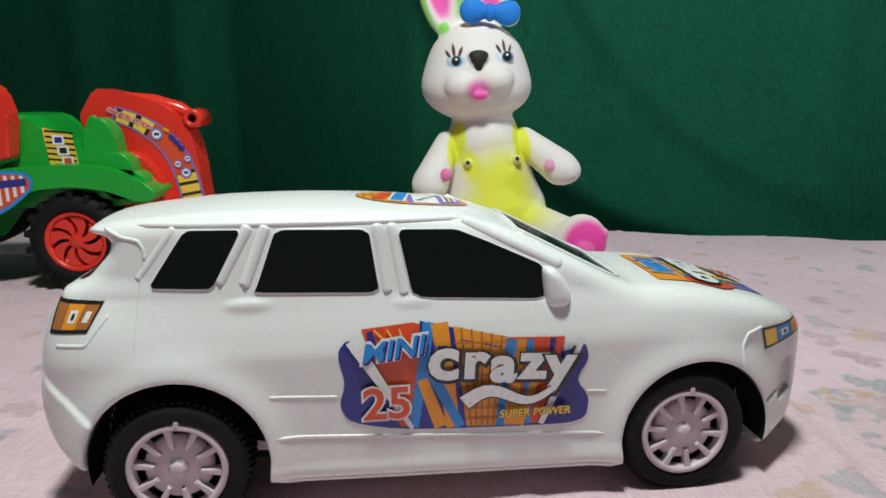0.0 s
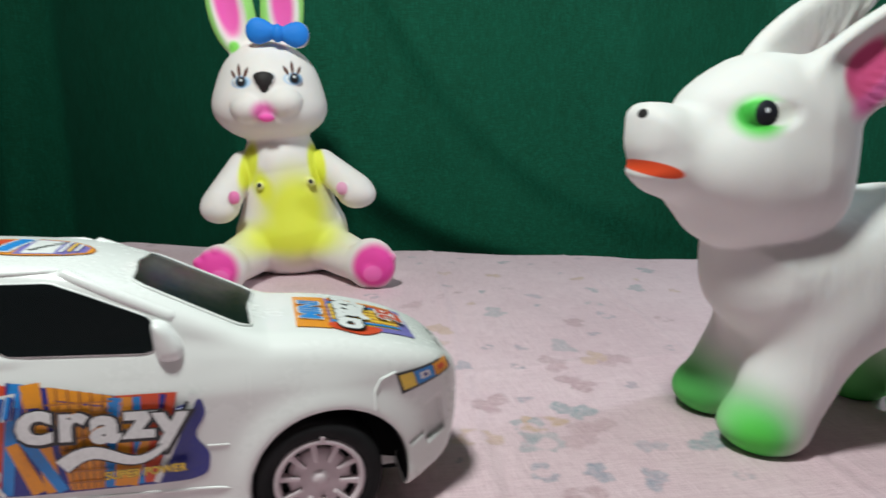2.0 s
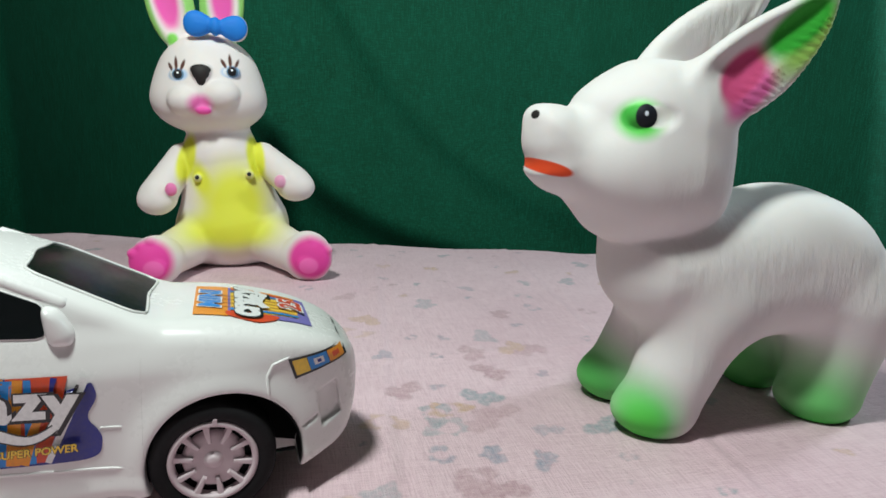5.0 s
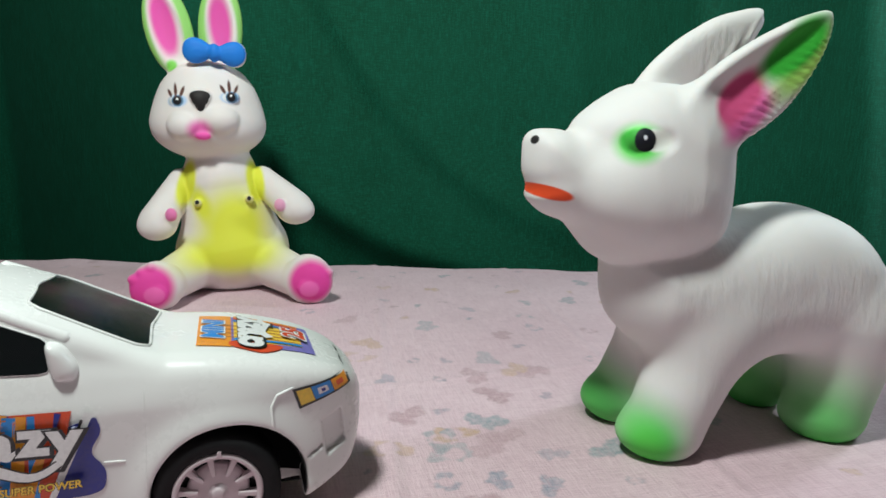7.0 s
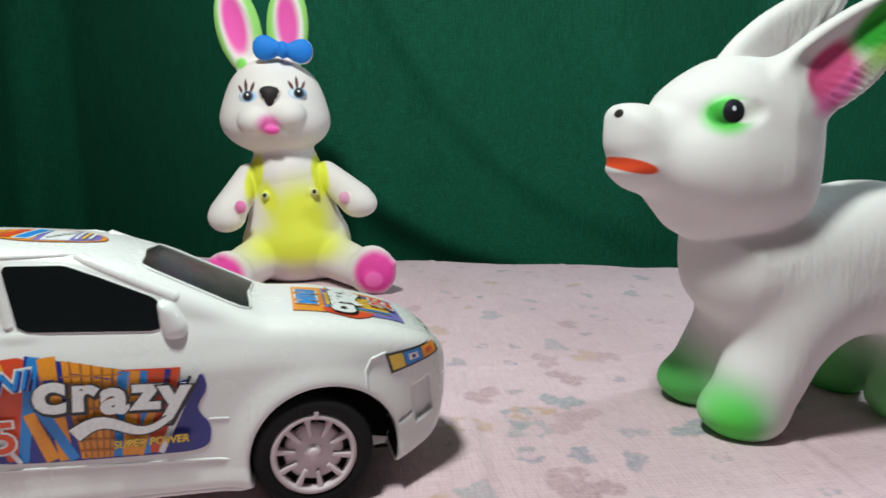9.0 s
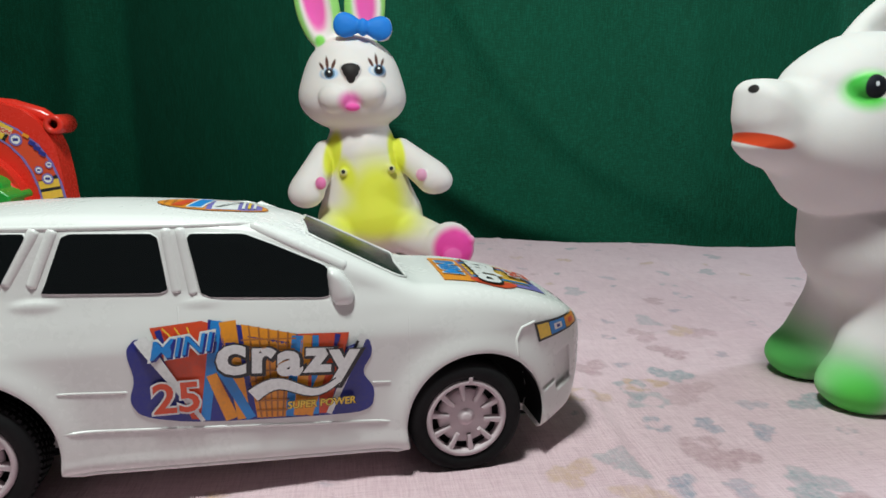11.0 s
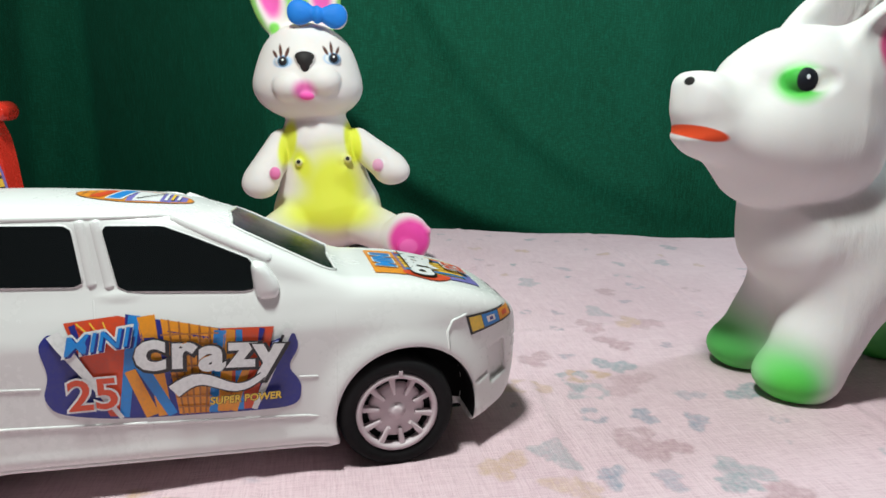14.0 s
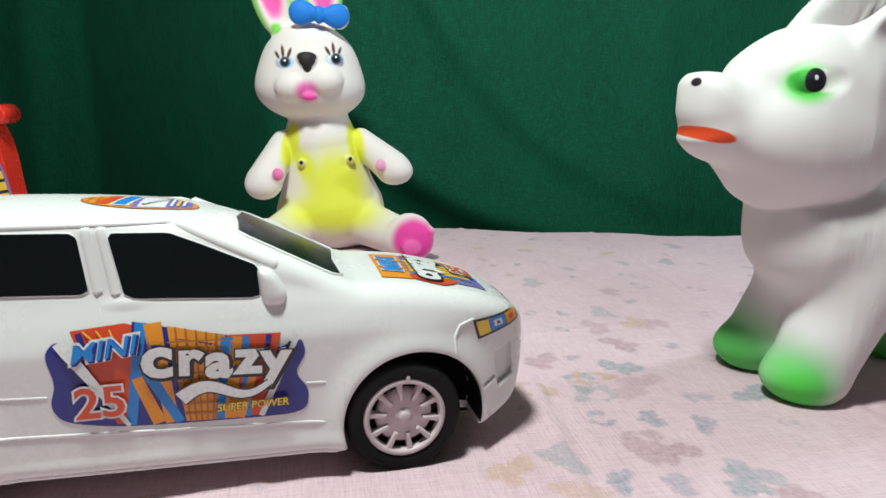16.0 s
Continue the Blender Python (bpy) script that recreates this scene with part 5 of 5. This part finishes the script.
def toy_digger():
    base = Vector((-0.262, 0.476, 0.0))
    d = thing("toy_digger", "green and red plastic toy digger with printed stickers, behind the car", "toy digger", base)
    # the coordinates below are in the digger's own space: x along, y away, z up
    fender = rounded([(-0.075, 0.030), (-0.062, 0.048), (-0.045, 0.064), (-0.022, 0.0745), (0.004, 0.0765), (0.028, 0.0735), (0.048, 0.0655), (0.0610, 0.0650), (0.0630, 0.074), (0.032, 0.0900), (0.000, 0.0925), (-0.040, 0.0900), (-0.085, 0.085), (-0.120, 0.075), (-0.120, 0.035)], 0.18, 2)
    part("mudguard", slab("mudguard", fender, -0.002, 0.044, GREEN, 0.0022, 3), d, "green plastic mudguard")
    deck = rounded([(-0.120, 0.060), (0.055, 0.060), (0.058, 0.074), (0.028, 0.086), (0.010, 0.092), (-0.010, 0.104), (-0.022, 0.120), (-0.030, 0.1265), (-0.050, 0.1275), (-0.120, 0.1260)], 0.16, 2)
    part("bonnet", slab("bonnet", deck, 0.012, 0.075, GREEN, 0.005, 4), d, "green plastic bonnet")
    for x0, x1, top in ((0.013, 0.0365, 0.1240), (0.020, 0.0465, 0.1000), (0.020, 0.0550, 0.0875), (0.020, 0.0608, 0.0765)):
        step = rounded([(x0, 0.066), (x1, 0.066), (x1, top), (x0, top)], 0.26, 3)
        part("step", slab("step", step, 0.006 if top > 0.12 else 0.005, 0.022, GREEN, 0.0022, 3), d)
    part("step", slab("step", rounded([(0.002, 0.090), (0.014, 0.090), (0.016, 0.126), (0.004, 0.124)], 0.25, 2), 0.030, 0.055, GREEN, 0.002, 3), d)
    part("rail", tube("rail", [(-0.080, 0.010, 0.090), (-0.056, 0.008, 0.092), (-0.044, 0.008, 0.096), (-0.036, 0.014, 0.098)], 0.0045, GREEN), d)
    cab = rounded([(-0.150, 0.095), (-0.0335, 0.095), (-0.0300, 0.126), (-0.0345, 0.143), (-0.0420, 0.150), (-0.150, 0.152)], 0.08, 2)
    part("cab", slab("cab", cab, -0.0045, 0.010, RED, 0.003, 3), d, "red plastic cab")
    part("rear_body", slab("rear_body", rounded([(-0.120, 0.020), (-0.100, 0.020), (-0.070, 0.034), (-0.060, 0.060), (-0.120, 0.060)], 0.2, 2), 0.010, 0.075, CHASSIS, 0.002), d)
    # digging arm
    arm = rounded([(0.0020, 0.1180), (0.0045, 0.1275), (0.0160, 0.1440), (0.0220, 0.1442), (0.0600, 0.1345), (0.0720, 0.1270), (0.0800, 0.1170), (0.0850, 0.1040), (0.0875, 0.0860), (0.0890, 0.0640), (0.0950, 0.0310), (0.0740, 0.0290), (0.0660, 0.0560), (0.0580, 0.0760), (0.0450, 0.0920), (0.0300, 0.1020), (0.0160, 0.1065)], 0.18, 2)
    part("arm", slab("arm", arm, 0.032, 0.056, RED, 0.003, 3), d, "red plastic digging arm", pose(-0.003, 0, 0))
    part("ram", tube("ram", [(0.026, 0.045, 0.1400), (0.051, 0.044, 0.1345), (0.0705, 0.044, 0.1285), (0.081, 0.044, 0.1245)], 0.0056, RED, False, 14), d)
    part("pivot", turned("pivot", [(0.0032, 0.004), (0.0034, 0.0), (0.0062, 0.0), (0.0070, 0.0012), (0.0072, 0.026), (0.0, 0.026)], RED, 28), d, at=pose(0.0825, 0.030, 0.1220))
    bucket = rounded([(0.0290, 0.0560), (0.0290, 0.0960), (0.0410, 0.1000), (0.0580, 0.0820), (0.0660, 0.0560), (0.0560, 0.0360), (0.0380, 0.0360)], 0.22, 2)
    part("bucket", slab("bucket", bucket, 0.020, 0.060, RED, 0.004, 3), d, "red plastic bucket")
    for z in (0.070, 0.082):
        part("bucket_rib", tube("bucket_rib", [(0.046, 0.0195, z), (0.052, 0.0190, z - 0.002), (0.059, 0.0195, z - 0.008)], 0.0022, RED), d)
    # stickers: stripes, coloured fields and marks
    s = Skin(flat_lay(0.0318))
    def ribbon(t0, t1, inner, outer, inked):
        """A field along the arm's bow between two fractions of its length."""
        pts = [(0.0250, 0.1265), (0.0430, 0.1195), (0.0590, 0.1090), (0.0690, 0.0960), (0.0745, 0.0810), (0.0785, 0.0580)]
        def at(t):
            f = t * (len(pts) - 1)
            i = min(int(f), len(pts) - 2)
            a, b = Vector(pts[i]), Vector(pts[i + 1])
            p, q = a.lerp(b, f - i), (b - a).normalized()
            return p, Vector((-q.y, q.x))
        near, far = [], []
        for k in range(7):
            t = t0 + (t1 - t0) * k / 6
            p, q = at(t)
            grow = 0.90 + 0.55 * min(1.0, 1.6 * t)
            near.append(tuple(p + q * inner * grow))
            far.append(tuple(p + q * outer * grow))
        s.level += 0.00003
        uv = np.array(near + far)
        s.keep(s.lay(uv[:, 0], uv[:, 1], s.level), [(i, i + 1, 8 + i, 7 + i) for i in range(6)], inked)

    ribbon(0.0, 1.0, -0.0062, 0.0062, "violet")
    ribbon(0.015, 1.0, -0.0050, 0.0050, "red")
    ribbon(0.02, 0.30, -0.0050, 0.0050, "black")
    for k in range(4):
        ribbon(0.03 + 0.07 * k, 0.065 + 0.07 * k, -0.0050, 0.0050 if k % 2 else 0.0, "yellow")
        ribbon(0.065 + 0.07 * k, 0.10 + 0.07 * k, 0.0 if k % 2 else -0.0050, 0.0050, "yellow")
    ribbon(0.78, 1.0, -0.0050, 0.0050, "black")
    for k in range(3):
        ribbon(0.80 + 0.07 * k, 0.85 + 0.07 * k, -0.0050, 0.0050, "yellow")
    s.word("CONSTRUCTION", (0.0370, 0.1222), 0.0046, "white", 0.0005, -24, 0.0, 0.95)
    s.word("CONSTRUCTION", (0.0370, 0.1222), 0.0046, "red", 0.0002, -24, 0.0, 0.95)
    for x, z, r in ((0.0555, 0.1108, 0.0046), (0.0745, 0.0820, 0.0042), (0.0690, 0.0885, 0.0030), (0.0765, 0.0925, 0.0028)):
        circle = [(x + r * math.cos(k * 0.5236), z + r * math.sin(k * 0.5236)) for k in range(12)]
        s.shape(circle, "violet", 0.002, 2)
        s.shape([(x + (a - x) * 0.7, z + (b - z) * 0.7) for a, b in circle], "white", 0.002, 2)
        s.band((x - r * 0.4, z), (x + r * 0.4, z), r * 0.22, r * 0.22, "navy")
    for k in range(3):
        s.band((0.0645 + 0.0032 * k, 0.1095 - 0.0038 * k), (0.0685 + 0.0032 * k, 0.1070 - 0.0038 * k), 0.0016, 0.0016, "navy")
    s.band((0.0610, 0.1150), (0.0650, 0.1125), 0.0012, 0.0012, "orange")
    s.stick("sticker", d, "curved printed sticker with chequers and round marks")
    s = Skin(flat_lay(0.0118))
    s.shape([(-0.0170, 0.1175), (0.0035, 0.1120), (0.0060, 0.0880), (-0.0145, 0.0885)], "yellow", 0.003)
    for k in range(7):
        z = 0.0905 + 0.0040 * k
        s.band((-0.0155, z + 0.0006), (0.0045, z - 0.0012), 0.0007, 0.0007, "black")
    for k, c in enumerate(("red", "black", "navy")):
        x, z = -0.0015 - 0.0025 * k, 0.0935 + 0.0075 * k
        s.shape([(x - 0.0042, z - 0.0032), (x + 0.0042, z - 0.0034), (x + 0.0040, z + 0.0032), (x - 0.0042, z + 0.0034)], "white", 0.002, 2)
        s.band((x - 0.0026, z), (x + 0.0026, z), 0.0020, 0.0020, c)
    s.stick("sticker", d, "yellow and black striped sticker")
    s = Skin(flat_lay(-0.0022))
    s.shape(rounded([(-0.0680, 0.0885), (-0.0250, 0.0885), (-0.0195, 0.0800), (-0.0250, 0.0720), (-0.0410, 0.0600), (-0.0680, 0.0480)], 0.2, 2), "sky", 0.002, 4)
    s.shape(rounded([(-0.0680, 0.0860), (-0.0270, 0.0860), (-0.0222, 0.0795), (-0.0270, 0.0730), (-0.0430, 0.0620), (-0.0680, 0.0510)], 0.2, 2), "red", 0.002, 4)
    for k in range(6):
        x = -0.0285 - 0.0055 * k
        s.band((x, 0.0850), (x, 0.0730 - 0.003 * k), 0.0012, 0.0012, "white")
    s.band((-0.0470, 0.0785), (-0.0255, 0.0805), 0.0026, 0.0026, "navy")
    s.stick("sticker", d, "red and white striped sticker with a blue edge")
    digger_wheel(d, (0.0015, -0.002, 0.0362))
    digger_wheel(d, (0.0015, 0.062, 0.0362))
    return d


toy_digger()
